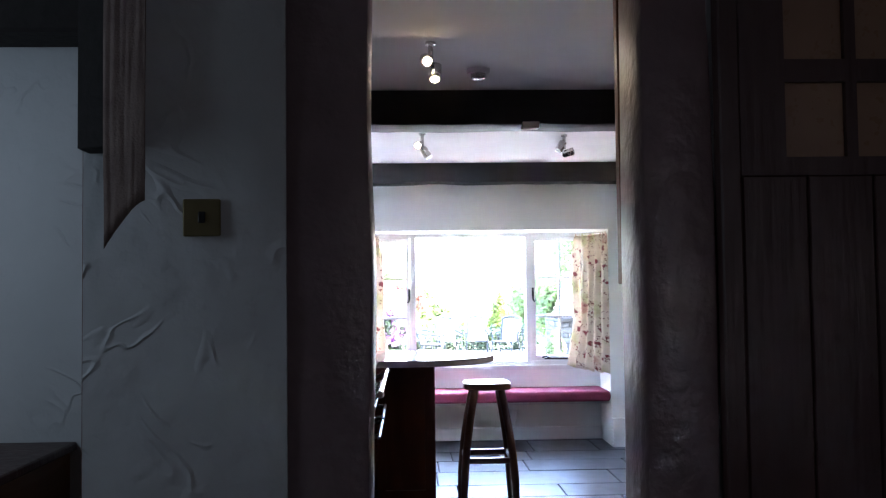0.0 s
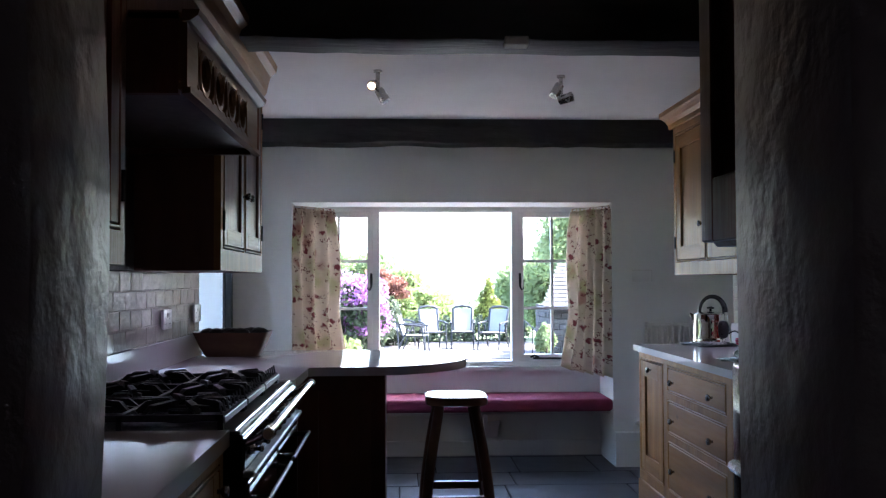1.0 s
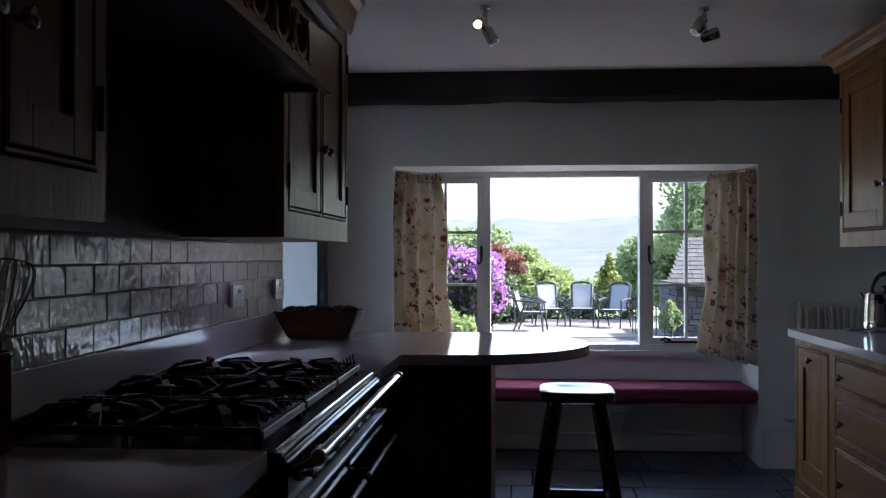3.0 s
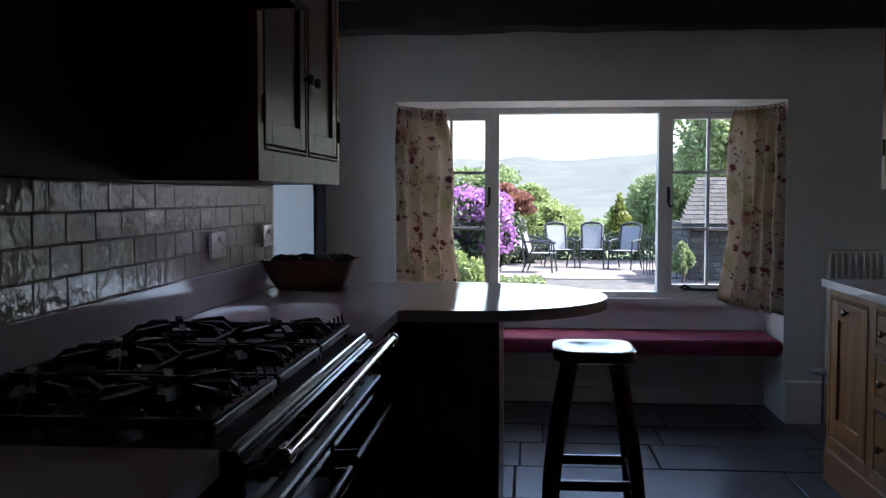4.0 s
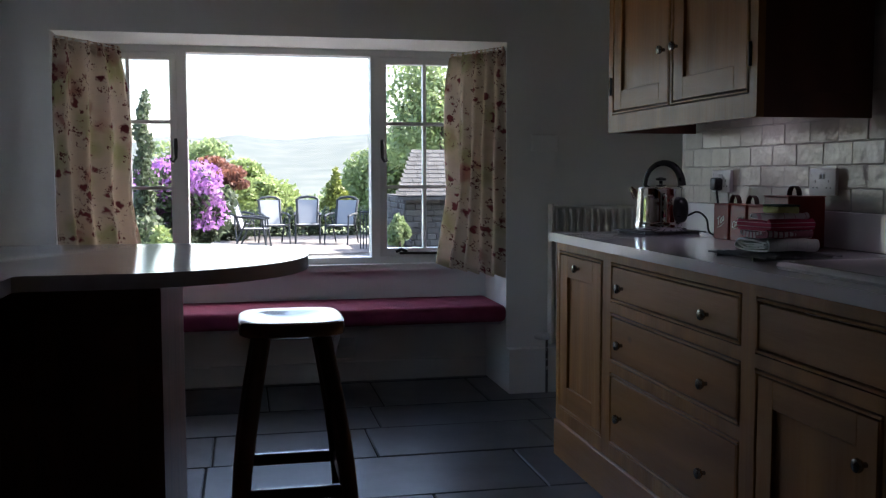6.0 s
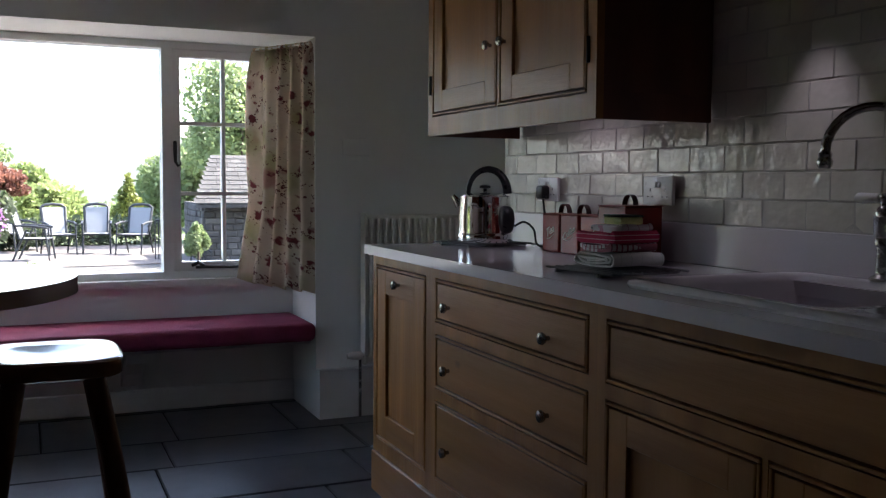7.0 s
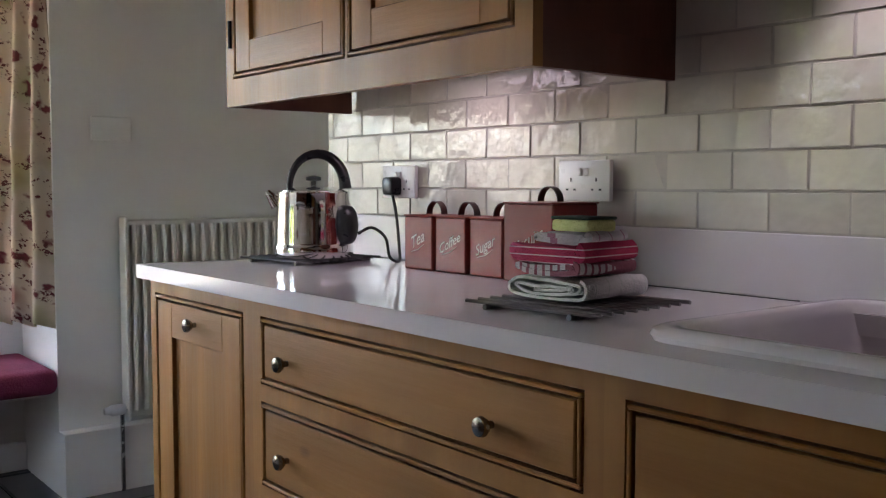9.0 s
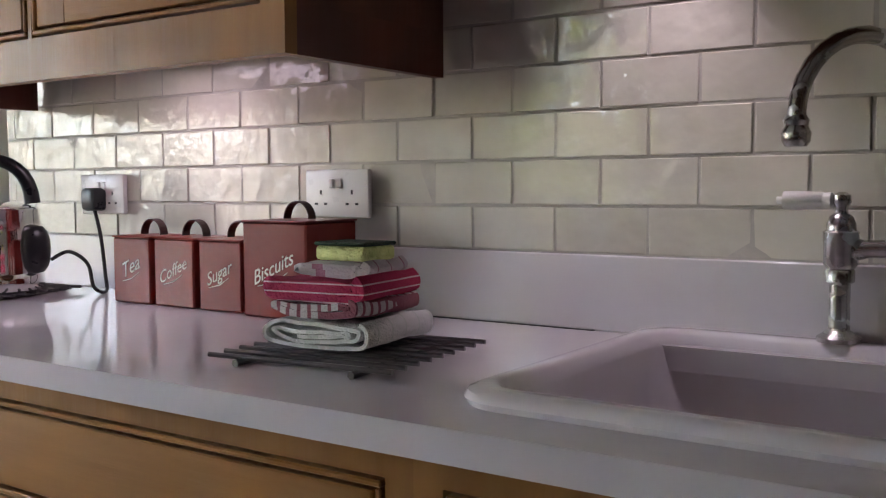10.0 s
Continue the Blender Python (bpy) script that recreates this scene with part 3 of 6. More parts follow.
u = thing("base_cabinet", (1.9, 6.5, 0), "dark oak peninsula cabinet with panelled end", "kitchen cabinet", "base cabinets")
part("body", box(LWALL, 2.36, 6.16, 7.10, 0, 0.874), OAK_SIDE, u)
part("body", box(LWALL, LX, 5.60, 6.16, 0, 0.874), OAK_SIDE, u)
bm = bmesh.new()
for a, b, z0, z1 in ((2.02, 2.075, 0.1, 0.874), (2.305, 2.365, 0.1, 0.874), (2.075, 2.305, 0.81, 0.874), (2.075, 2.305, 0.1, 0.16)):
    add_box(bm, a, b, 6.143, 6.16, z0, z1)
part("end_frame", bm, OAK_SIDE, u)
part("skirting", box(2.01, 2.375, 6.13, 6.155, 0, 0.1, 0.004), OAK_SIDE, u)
bm = bmesh.new()
add_box(bm, LWALL, 2.0, 3.25, 4.37, 0.874, TOP)
tagged(part("worktop", bm, QUARTZ), "polished white quartz worktop beside the range cooker", "worktop", "worktops")
pts = [(LWALL, 5.60), (2.035, 5.60), (2.035, 6.10), (2.06, 6.115)]
for k in range(33):
    a = -math.pi / 2 + math.pi * k / 32
    pts.append((2.25 + 0.505 * math.cos(a), 6.635 + 0.52 * math.sin(a)))
pts.append((LWALL, 7.155))
tagged(part("worktop", prism(pts, 0.876, TOP, 0.004), QUARTZ, smooth=True), "white quartz peninsula worktop with a rounded end", "worktop", "worktops")
tagged(part("upstand", box(LWALL, LWALL + 0.018, 3.25, 6.93, TOP, 1.03, 0.002), QUARTZ), "white quartz upstand below the tiles", "upstand", kind="structure")

# wall cupboards on the left with the fretwork cooker hood between them
VX = 1.812
# fronts in the darker oak: dimness away from the window is put into the colour
u = thing("wall_cabinet", (1.6, 3.6, 1.325), "oak wall cabinet with two panelled doors, darkened by painted shade", "wall cabinet", "wall cabinets")
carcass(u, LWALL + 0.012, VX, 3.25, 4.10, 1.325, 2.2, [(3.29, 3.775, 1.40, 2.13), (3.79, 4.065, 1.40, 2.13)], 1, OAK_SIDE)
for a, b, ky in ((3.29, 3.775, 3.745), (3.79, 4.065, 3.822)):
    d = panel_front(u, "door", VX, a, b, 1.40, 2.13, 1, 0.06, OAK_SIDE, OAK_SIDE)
    knob(d, VX, ky, 1.58, 1)
for hz in (1.50, 2.0):
    part("hinge", lathe([(0.005, 0), (0.005, 0.07)], (VX + 0.004, 4.072, hz - 0.035), 8), IRON, u, "black butt hinge")
u = thing("wall_cabinet", (1.6, 5.8, 1.325), "oak wall cabinet with cornice, its panelled doors darkened by painted shade", "wall cabinet", "wall cabinets")
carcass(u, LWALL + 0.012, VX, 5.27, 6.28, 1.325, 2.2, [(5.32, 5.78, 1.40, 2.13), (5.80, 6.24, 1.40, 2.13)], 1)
# darker door oak paints in the dim room the doors mirror
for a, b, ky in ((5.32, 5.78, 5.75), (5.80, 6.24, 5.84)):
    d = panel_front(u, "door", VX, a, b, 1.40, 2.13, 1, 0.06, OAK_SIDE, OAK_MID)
    knob(d, VX, ky, 1.62, 1)
for hy in (5.31, 6.25):
    for hz in (1.50, 2.0):
        part("hinge", lathe([(0.005, 0), (0.005, 0.07)], (VX + 0.004, hy, hz - 0.035), 8), IRON, u, "black butt hinge")
prof = [(VX, 2.13), (VX + 0.012, 2.15), (VX + 0.02, 2.19), (VX + 0.03, 2.22), (VX + 0.055, 2.24), (VX + 0.06, 2.27), (VX, 2.27)]
part("cornice", sweep_profile(prof, 5.27, 6.34), OAK_H, u)
part("top_board", box(LWALL + 0.012, VX, 5.27, 6.28, 2.2, 2.275), OAK_SIDE, u)

HX = 1.945
u = thing("cooker_hood", (1.7, 4.6, 1.715), "oak cooker hood with a fretwork front and cornice", "cooker hood")
part("side_panel", box(LWALL + 0.012, HX - 0.02, 4.115, 4.14, 1.715, 1.905), OAK_SIDE, u)
part("side_panel", box(LWALL + 0.012, HX - 0.02, 5.185, 5.21, 1.715, 1.905), OAK_SIDE, u)
part("upper_box", box(LWALL + 0.012, VX, 4.105, 5.265, 1.89, 2.2), OAK_SIDE, u)
part("shelf_top", box(VX, HX - 0.012, 4.115, 5.21, 1.886, 1.90), OAK_H, u)
# back sheet of the hood recess, in near-black
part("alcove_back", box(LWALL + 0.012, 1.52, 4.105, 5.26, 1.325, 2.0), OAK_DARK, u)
part("canopy_plate", box(1.52, HX - 0.03, 4.145, 5.18, 1.735, 1.745), DULL_STEEL, u)
bm = bmesh.new()
add_box(bm, HX - 0.02, HX, 4.115, 5.21, 1.725, 1.752)
add_box(bm, HX - 0.02, HX, 4.115, 5.21, 1.852, 1.885)
add_box(bm, HX - 0.02, HX, 4.115, 4.235, 1.752, 1.852)
add_box(bm, HX - 0.02, HX, 4.985, 5.21, 1.752, 1.852)
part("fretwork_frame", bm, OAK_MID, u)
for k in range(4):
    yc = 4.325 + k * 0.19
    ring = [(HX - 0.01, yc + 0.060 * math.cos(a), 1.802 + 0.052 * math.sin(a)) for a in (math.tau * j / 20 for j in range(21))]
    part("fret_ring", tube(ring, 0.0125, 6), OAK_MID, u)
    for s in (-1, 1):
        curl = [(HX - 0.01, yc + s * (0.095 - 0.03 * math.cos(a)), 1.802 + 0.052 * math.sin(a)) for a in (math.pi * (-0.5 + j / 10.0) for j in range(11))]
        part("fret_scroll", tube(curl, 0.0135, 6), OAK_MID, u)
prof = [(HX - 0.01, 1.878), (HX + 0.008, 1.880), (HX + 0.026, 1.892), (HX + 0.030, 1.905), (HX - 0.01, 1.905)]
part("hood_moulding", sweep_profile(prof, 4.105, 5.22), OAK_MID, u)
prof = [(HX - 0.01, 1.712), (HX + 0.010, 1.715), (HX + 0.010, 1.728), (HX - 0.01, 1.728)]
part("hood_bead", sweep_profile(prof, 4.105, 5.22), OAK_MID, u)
prof = [(VX, 2.13), (VX + 0.012, 2.15), (VX + 0.02, 2.19), (VX + 0.03, 2.22), (VX + 0.055, 2.24), (VX + 0.06, 2.27), (VX, 2.27)]
part("cornice", sweep_profile(prof, 3.25, 5.27), OAK_H, u)
part("top_board", box(LWALL + 0.012, VX, 3.25, 5.27, 2.2, 2.275), OAK_SIDE, u)

# range cooker
RY0, RY1 = 4.38, 5.585
u = thing("range_cooker", (1.75, 4.97, 0), "black enamelled range cooker with steel rails and gas hob", "range cooker")
part("body", box(LWALL + 0.02, 2.031, RY0, RY1, 0.06, 0.90, 0.002), ENAMEL, u)
part("hob_plate", box(LWALL + 0.03, 2.024, RY0 + 0.004, RY1 - 0.004, 0.90, 0.908, 0.002), CAST_IRON, u)
part("front_trim", box(2.008, 2.0155, RY0, RY1, 0.907, 0.914, 0.002), CHROME, u, "bright steel trim")
part("control_panel", box(2.02, 2.036, RY0, RY1, 0.81, 0.892, 0.003), ENAMEL, u)
part("rail", tube([(2.10, RY0 - 0.03, 0.908), (2.10, RY1 - 0.06, 0.908)], 0.0118, 16), CHROME, u, "bright steel towel rail", True)
for y in (RY0 + 0.02, RY1 - 0.1):
    part("rail_bracket", tube([(2.02, y, 0.87), (2.06, y, 0.885), (2.10, y, 0.908)], [0.012, 0.009, 0.016], 10), PEWTER, u, "", True)
for y in (RY0 - 0.03, RY1 - 0.06):
    part("rail_cap", lathe([(0.0135, -0.012), (0.016, -0.006), (0.016, 0.006), (0.0135, 0.012)], (2.10, y, 0.908), 14, "y"), CHROME, u, "", True)
for k in range(9):
    y = RY0 + 0.10 + k * 0.125
    part("control_knob", lathe([(0.014, 0.0), (0.013, 0.010), (0.006, 0.012), (0.006, 0.022), (0.009, 0.027), (0.008, 0.032), (0.003, 0.035)], (2.036, y, 0.848), 14, "x"), PEWTER, u, "small dark control knob", True)
part("door_bar", box(2.03, 2.062, RY0 + 0.01, RY1 - 0.02, 0.790, 0.806, 0.004), DULL_STEEL, u, "flat brushed steel bar")
for y0, y1 in ((RY0 + 0.015, 4.965), (4.995, RY1 - 0.015)):
    d = part("oven_door", box(2.02, 2.045, y0, y1, 0.30, 0.78, 0.006), ENAMEL, u)
    part("oven_glass", box(2.045, 2.048, y0 + 0.08, y1 - 0.08, 0.40, 0.62), ENAMEL, d)
    part("door_trim", box(2.045, 2.05, y0 + 0.01, y1 - 0.01, 0.753, 0.756), PEWTER, d)
    part("door_handle", tube([(2.09, y0 + 0.02, 0.725), (2.09, y1 - 0.02, 0.725)], 0.0065, 12), DULL_STEEL, d, "steel oven handle", True)
    for y in (y0 + 0.06, y1 - 0.06):
        part("handle_bracket", tube([(2.04, y, 0.725), (2.09, y, 0.725)], [0.008, 0.012], 10), PEWTER, d, "", True)
part("storage_drawer", box(2.02, 2.045, RY0 + 0.015, RY1 - 0.015, 0.1, 0.285, 0.006), ENAMEL, u)
for k in range(3):
    y0 = RY0 + 0.035 + k * 0.385
    g = bmesh.new()
    for yy in (y0, y0 + 0.175, y0 + 0.348):
        add_box(g, 1.45, 1.975, yy, yy + 0.014, 0.930, 0.947)
    for xx in (1.45, 1.705, 1.961):
        add_box(g, xx, xx + 0.014, y0, y0 + 0.362, 0.929, 0.946)
    for yy in (y0, y0 + 0.348):
        for xx in (1.45, 1.705, 1.961):
            add_box(g, xx, xx + 0.014, yy, yy + 0.014, 0.908, 0.934)
    part("pan_support", g, CAST_IRON, u, "black cast-iron pan support")
    for xx in (1.58, 1.84):
        for a in range(8):
            ca, sa = math.cos(a * math.pi / 4 + 0.39), math.sin(a * math.pi / 4 + 0.39)
            reach = min(0.118 / max(abs(ca), 1e-6), 0.17 / max(abs(sa), 1e-6))
            yc = y0 + 0.181
            pts = [(xx + ca * reach, yc + sa * reach, 0.938), (xx + ca * reach * 0.8, yc + sa * reach * 0.8, 0.958), (xx + ca * 0.052, yc + sa * 0.052, 0.962), (xx + ca * 0.036, yc + sa * 0.036, 0.955)]
            part("pan_finger", tube(pts, [0.009, 0.012, 0.011, 0.008], 4), CAST_IRON, u)
    for k2 in range(7):
        yy = y0 + 0.02 + k2 * 0.052
        part("front_pin", tube([(1.968, yy, 0.944), (1.962, yy + 0.004, 0.976)], [0.0035, 0.0025], 6), DULL_STEEL, u)
    part("support_edge", box(1.975, 1.981, y0, y0 + 0.362, 0.924, 0.942, 0.002), DULL_STEEL, u)
    for xx in (1.58, 1.84):
        b = part("burner", lathe([(0.055, 0), (0.053, 0.010), (0.044, 0.013), (0.042, 0.021), (0.046, 0.022), (0.046, 0.031), (0.040, 0.034), (0.003, 0.035)], (xx, y0 + 0.18, 0.908), 20), CAST_IRON, u, "", True)
        part("burner_ring", lathe([(0.050, 0.0115), (0.0505, 0.0135), (0.0475, 0.0145), (0.045, 0.0135)], (xx, y0 + 0.18, 0.908), 20), STEEL, b, "bright steel burner ring", True)

# bench in the window recess
u = thing("window_bench", (2.79, 8.8, 0.37), "white painted bench seat fixed in the window recess", "bench")
part("seat_board", box(1.69, 3.918, 8.70, 9.04, 0.345, 0.375, 0.004), WINPAINT, u)
for x in (2.15, 3.05):
    bm = bmesh.new()
    prof = [(8.71, 0.345), (8.71, 0.30), (8.77, 0.27), (8.86, 0.22), (8.94, 0.15), (9.04, 0.13), (9.04, 0.345)]
    a = [bm.verts.new((x, y, z)) for y, z in prof]
    b = [bm.verts.new((x + 0.09, y, z)) for y, z in prof]
    bm.faces.new(a[::-1])
    bm.faces.new(b)
    for k in range(len(prof)):
        bm.faces.new((a[k], a[(k + 1) % len(prof)], b[(k + 1) % len(prof)], b[k]))
    part("bracket", bm, PLASTER, u)
tagged(part("baseboard", box(1.69, 3.918, 9.018, 9.04, 0, 0.11, 0.004), WINPAINT), "white painted skirting under the window bench", "skirting", kind="structure")
bm = box(1.70, 3.912, 8.56, 9.03, 0.376, 0.465, 0.03, 4)
tagged(part("bench_cushion", bm, RED_CUSHION, smooth=True), "long crimson fabric bench cushion on the window seat", "cushion")

# stool
SXC, SYC = 2.69, 6.42
u = thing("bar_stool", (SXC, SYC, 0), "dark wooden bar stool with a dished seat under the peninsula", "stool")
bm = bmesh.new()
rings = []
for f, dz in ((0.90, -0.042), (0.985, -0.036), (1.0, -0.02), (0.985, -0.004), (0.94, 0.0), (0.7, -0.004), (0.4, -0.009), (0.1, -0.011)):
    ring = []
    for k in range(36):
        a = 2 * math.pi * k / 36
        c, s_ = math.cos(a), math.sin(a)
        ring.append(bm.verts.new((SXC + f * 0.145 * math.copysign(abs(c) ** 0.45, c), SYC - 0.01 + f * 0.165 * math.copysign(abs(s_) ** 0.5, s_), 0.760 + dz)))
    rings.append(ring)
for a, b in zip(rings, rings[1:]):
    for k in range(36):
        bm.faces.new((a[k], a[(k + 1) % 36], b[(k + 1) % 36], b[k]))
bm.faces.new(rings[0][::-1])
bm.faces.new(rings[-1])
part("seat", bm, SEATWOOD, u, "polished dished wooden seat", True)
for sx in (-1, 1):
    for sy in (-1, 1):
        pts, rs = [], []
        for k in range(9):
            t = k / 8
            bow = 0.018 * math.sin(t * math.pi)
            pts.append((SXC + sx * (0.078 + 0.080 * t + bow), SYC - 0.005 + sy * (0.092 + 0.088 * t + bow), 0.725 * (1 - t)))
            rs.append(0.024 if t < 0.8 else 0.024 - 0.03 * (t - 0.8))
        part("leg", tube(pts, rs, 12), WALNUT, u, "", True)
for sy in (-1, 1):
    part("stretcher", box(SXC - 0.135, SXC + 0.135, SYC + sy * 0.165 - 0.012, SYC + sy * 0.165 + 0.012, 0.288, 0.322, 0.004), WALNUT, u)
for sx in (-1, 1):
    part("stretcher", box(SXC + sx * 0.138 - 0.012, SXC + sx * 0.138 + 0.012, SYC - 0.16, SYC + 0.16, 0.292, 0.326, 0.004), WALNUT, u)

# ---- sink and tap ----
u = thing("sink", (4.08, 5.5, 0.88), "white glazed ceramic sink set into the quartz worktop", "sink")


def rounded(x0, x1, y0, y1, r, n=6):
    pts = []
    for cx, cy, a0 in ((x1 - r, y0 + r, -90), (x1 - r, y1 - r, 0), (x0 + r, y1 - r, 90), (x0 + r, y0 + r, 180)):
        for k in range(n + 1):
            a = radians(a0 + 90 * k / n)
            pts.append((cx + r * math.cos(a), cy + r * math.sin(a)))
    return pts


bm = bmesh.new()
rings = []
for x0, x1, y0, y1, r, z in ((SX0 - 0.012, 4.398, 4.88, SY1 + 0.012, 0.06, TOP), (SX0 - 0.016, 4.400, 4.876, SY1 + 0.016, 0.064, TOP + 0.007), (SX0 - 0.012, 4.398, 4.88, SY1 + 0.012, 0.06, TOP + 0.014), (SX0 - 0.002, 4.39, 4.89, SY1 + 0.002, 0.055, TOP + 0.018),
                            (SX0 + 0.016, SX1 + 0.006, 5.34, SY1 - 0.012, 0.045, TOP + 0.018), (SX0 + 0.023, SX1 + 0.000, 5.347, SY1 - 0.019, 0.045, TOP + 0.013), (SX0 + 0.028, SX1 - 0.005, 5.352, SY1 - 0.024, 0.046, TOP - 0.004), (SX0 + 0.042, SX1 - 0.02, 5.366, SY1 - 0.038, 0.055, TOP - 0.14),
                            (SX0 + 0.060, SX1 - 0.038, 5.384, SY1 - 0.056, 0.06, TOP - 0.175), (SX0 + 0.12, SX1 - 0.09, 5.44, SY1 - 0.12, 0.06, TOP - 0.19)):
    rings.append([bm.verts.new((x, y, z)) for x, y in rounded(x0, x1, y0, y1, r)])
for a, b in zip(rings, rings[1:]):
    n = len(a)
    for k in range(n):
        bm.faces.new((a[k], a[(k + 1) % n], b[(k + 1) % n], b[k]))
bm.faces.new(rings[-1])
part("basin", bm, CERAMIC, u, "", True)
part("waste", lathe([(0.035, 0), (0.035, 0.004), (0.01, 0.005)], (4.08, 5.5, TOP - 0.188), 16), CHROME, u, "chrome waste", True)

rings = []
bm = bmesh.new()
for x0, x1, y0, y1, r, z in ((SX0 + 0.030, SX1 + 0.004, 4.93, 5.300, 0.05, TOP + 0.0205), (SX0 + 0.040, SX1 - 0.004, 4.94, 5.290, 0.05, TOP + 0.0205), (SX0 + 0.055, SX1 - 0.02, 4.955, 5.275, 0.05, TOP + 0.0185)):
    rings.append([bm.verts.new((x, y, z)) for x, y in rounded(x0, x1, y0, y1, r)])
for a, b in zip(rings, rings[1:]):
    for k in range(len(a)):
        bm.faces.new((a[k], a[(k + 1) % len(a)], b[(k + 1) % len(a)], b[k]))
bm.faces.new(rings[-1])
part("drainer", bm, CERAMIC, u, "", True)

u = thing("mixer_tap", (4.34, 5.5, TOP + 0.013), "brushed nickel bridge mixer tap with porcelain levers", "tap")
TX, TZ = 4.373, TOP + 0.018
for ty, sgn in ((5.662, 1), (5.462, -1)):
    pil = part("pillar", lathe([(0.027, 0), (0.028, 0.006), (0.022, 0.010), (0.013, 0.016), (0.013, 0.075), (0.018, 0.078), (0.018, 0.092), (0.0165, 0.094), (0.021, 0.10), (0.022, 0.14), (0.0225, 0.142), (0.0185, 0.144), (0.018, 0.152), (0.014, 0.162), (0.008, 0.166), (0.008, 0.174), (0.012, 0.18), (0.011, 0.189), (0.004, 0.193)], (TX, ty, TZ), 20), STEEL, u, "", True)
    part("lever", lathe([(0.006, 0.008 * sgn), (0.011, 0.012 * sgn), (0.010, 0.022 * sgn), (0.0115, 0.024 * sgn), (0.0125, 0.06 * sgn), (0.012, 0.072 * sgn), (0.005, 0.074 * sgn), (0.005, 0.081 * sgn)], (TX, ty, TZ + 0.182), 14, "y"), WHITE_PLASTIC, pil, "white porcelain lever", True)
part("bridge", tube([(TX, 5.662, TZ + 0.118), (TX, 5.627, TZ + 0.121), (TX, 5.562, TZ + 0.124), (TX, 5.497, TZ + 0.121), (TX, 5.462, TZ + 0.118)], [0.018, 0.011, 0.015, 0.011, 0.018], 14), STEEL, u, "", True)
pts = [(TX, 5.562, TZ + 0.12), (TX, 5.562, TZ + 0.22)]
end = Vector((4.215, 5.68, 0))
base = Vector((TX, 5.562, 0))
mid, half = (end + base) / 2, (end - base) / 2
for k in range(15):
    a = math.pi * k / 14
    p = mid - half * math.cos(a)
    pts.append((p.x, p.y, TZ + 0.28 + 0.098 * math.sin(a)))
pts.append((end.x, end.y, 1.205))
part("spout", tube(pts, [0.014, 0.011] + [0.0105] * 15 + [0.010], 14), STEEL, u, "brushed nickel swan-neck spout", True)
part("spout_tip", lathe([(0.012, 0.0), (0.016, 0.006), (0.017, 0.016), (0.013, 0.024), (0.015, 0.03), (0.0115, 0.036)], (end.x, end.y, 1.178), 14), STEEL, u, "", True)

# ---- on the right-hand worktop ----
def trivet(x, y, turn, label):
    u = thing("trivet", (x, y, TOP), label, "trivet", "wire trivets")
    m = Matrix.Translation((x, y, 0)) @ Matrix.Rotation(radians(turn), 4, "Z")
    for k in range(9):
        o = -0.12 + k * 0.03
        part("bar", tube([m @ Vector((o, -0.135, TOP + 0.011)), m @ Vector((o, 0.135, TOP + 0.011))], 0.0035, 6), DULL_STEEL, u)
    for o in (-0.085, 0.085):
        part("cross_bar", tube([m @ Vector((-0.13, o, TOP + 0.005)), m @ Vector((0.13, o, TOP + 0.005))], 0.005, 6), DULL_STEEL, u)
    return u


trivet(4.03, 6.19, 6, "chrome wire trivet under folded tea towels")
trivet(4.18, 7.29, 12, "chrome wire trivet under the kettle")

KX, KY, KZ = 4.175, 7.265, TOP + 0.0155
u = thing("kettle", (KX, KY, KZ), "polished steel kettle with black arched handle on a trivet", "kettle")
part("body", lathe([(0.099, 0), (0.102, 0.004), (0.102, 0.028), (0.099, 0.032), (0.0985, 0.036), (0.098, 0.06), (0.096, 0.11), (0.0925, 0.158), (0.0935, 0.161), (0.0935, 0.165), (0.088, 0.167)], (KX, KY, KZ), 40), CHROME, u, "mirror-polished steel body", True)
part("lid", lathe([(0.086, 0.0), (0.085, 0.004), (0.06, 0.011), (0.03, 0.014), (0.004, 0.015)], (KX, KY, KZ + 0.165), 32), CHROME, u, "", True)
part("lid_knob", lathe([(0.007, 0), (0.007, 0.012), (0.02, 0.014), (0.02, 0.022), (0.006, 0.026)], (KX, KY, KZ + 0.181), 16), BLACK_PLASTIC, u, "black lid knob", True)
hd = Vector((0.82, -0.57, 0))
hp = []
for k in range(15):
    a = math.pi * (0.02 + 0.96 * k / 14)
    o = hd * (-0.072 * math.cos(a) + 0.010)
    hp.append((KX + o.x, KY + o.y, KZ + 0.165 + 0.098 * math.sin(a) ** 0.85))
part("handle", tube(hp, [0.008 + 0.008 * k / 14 for k in range(15)], 12), BLACK_PLASTIC, u, "black arched handle", True)
cover = []
for k in range(9):
    a = math.pi * k / 8
    cover.append((KX + 0.040, KY - 0.088, KZ + 0.082 - 0.05 * math.cos(a)))
part("socket_cover", tube(cover, [max(0.004, 0.033 * math.sin(math.pi * k / 8) ** 0.6) for k in range(9)], 18), BLACK_PLASTIC, u, "black power socket cover", True)
part("spout", tube([(KX - 0.078, KY + 0.052, KZ + 0.128), (KX - 0.088, KY + 0.058, KZ + 0.15), (KX - 0.099, KY + 0.066, KZ + 0.166)], [0.016, 0.014, 0.008], 12), CHROME, u, "", True)
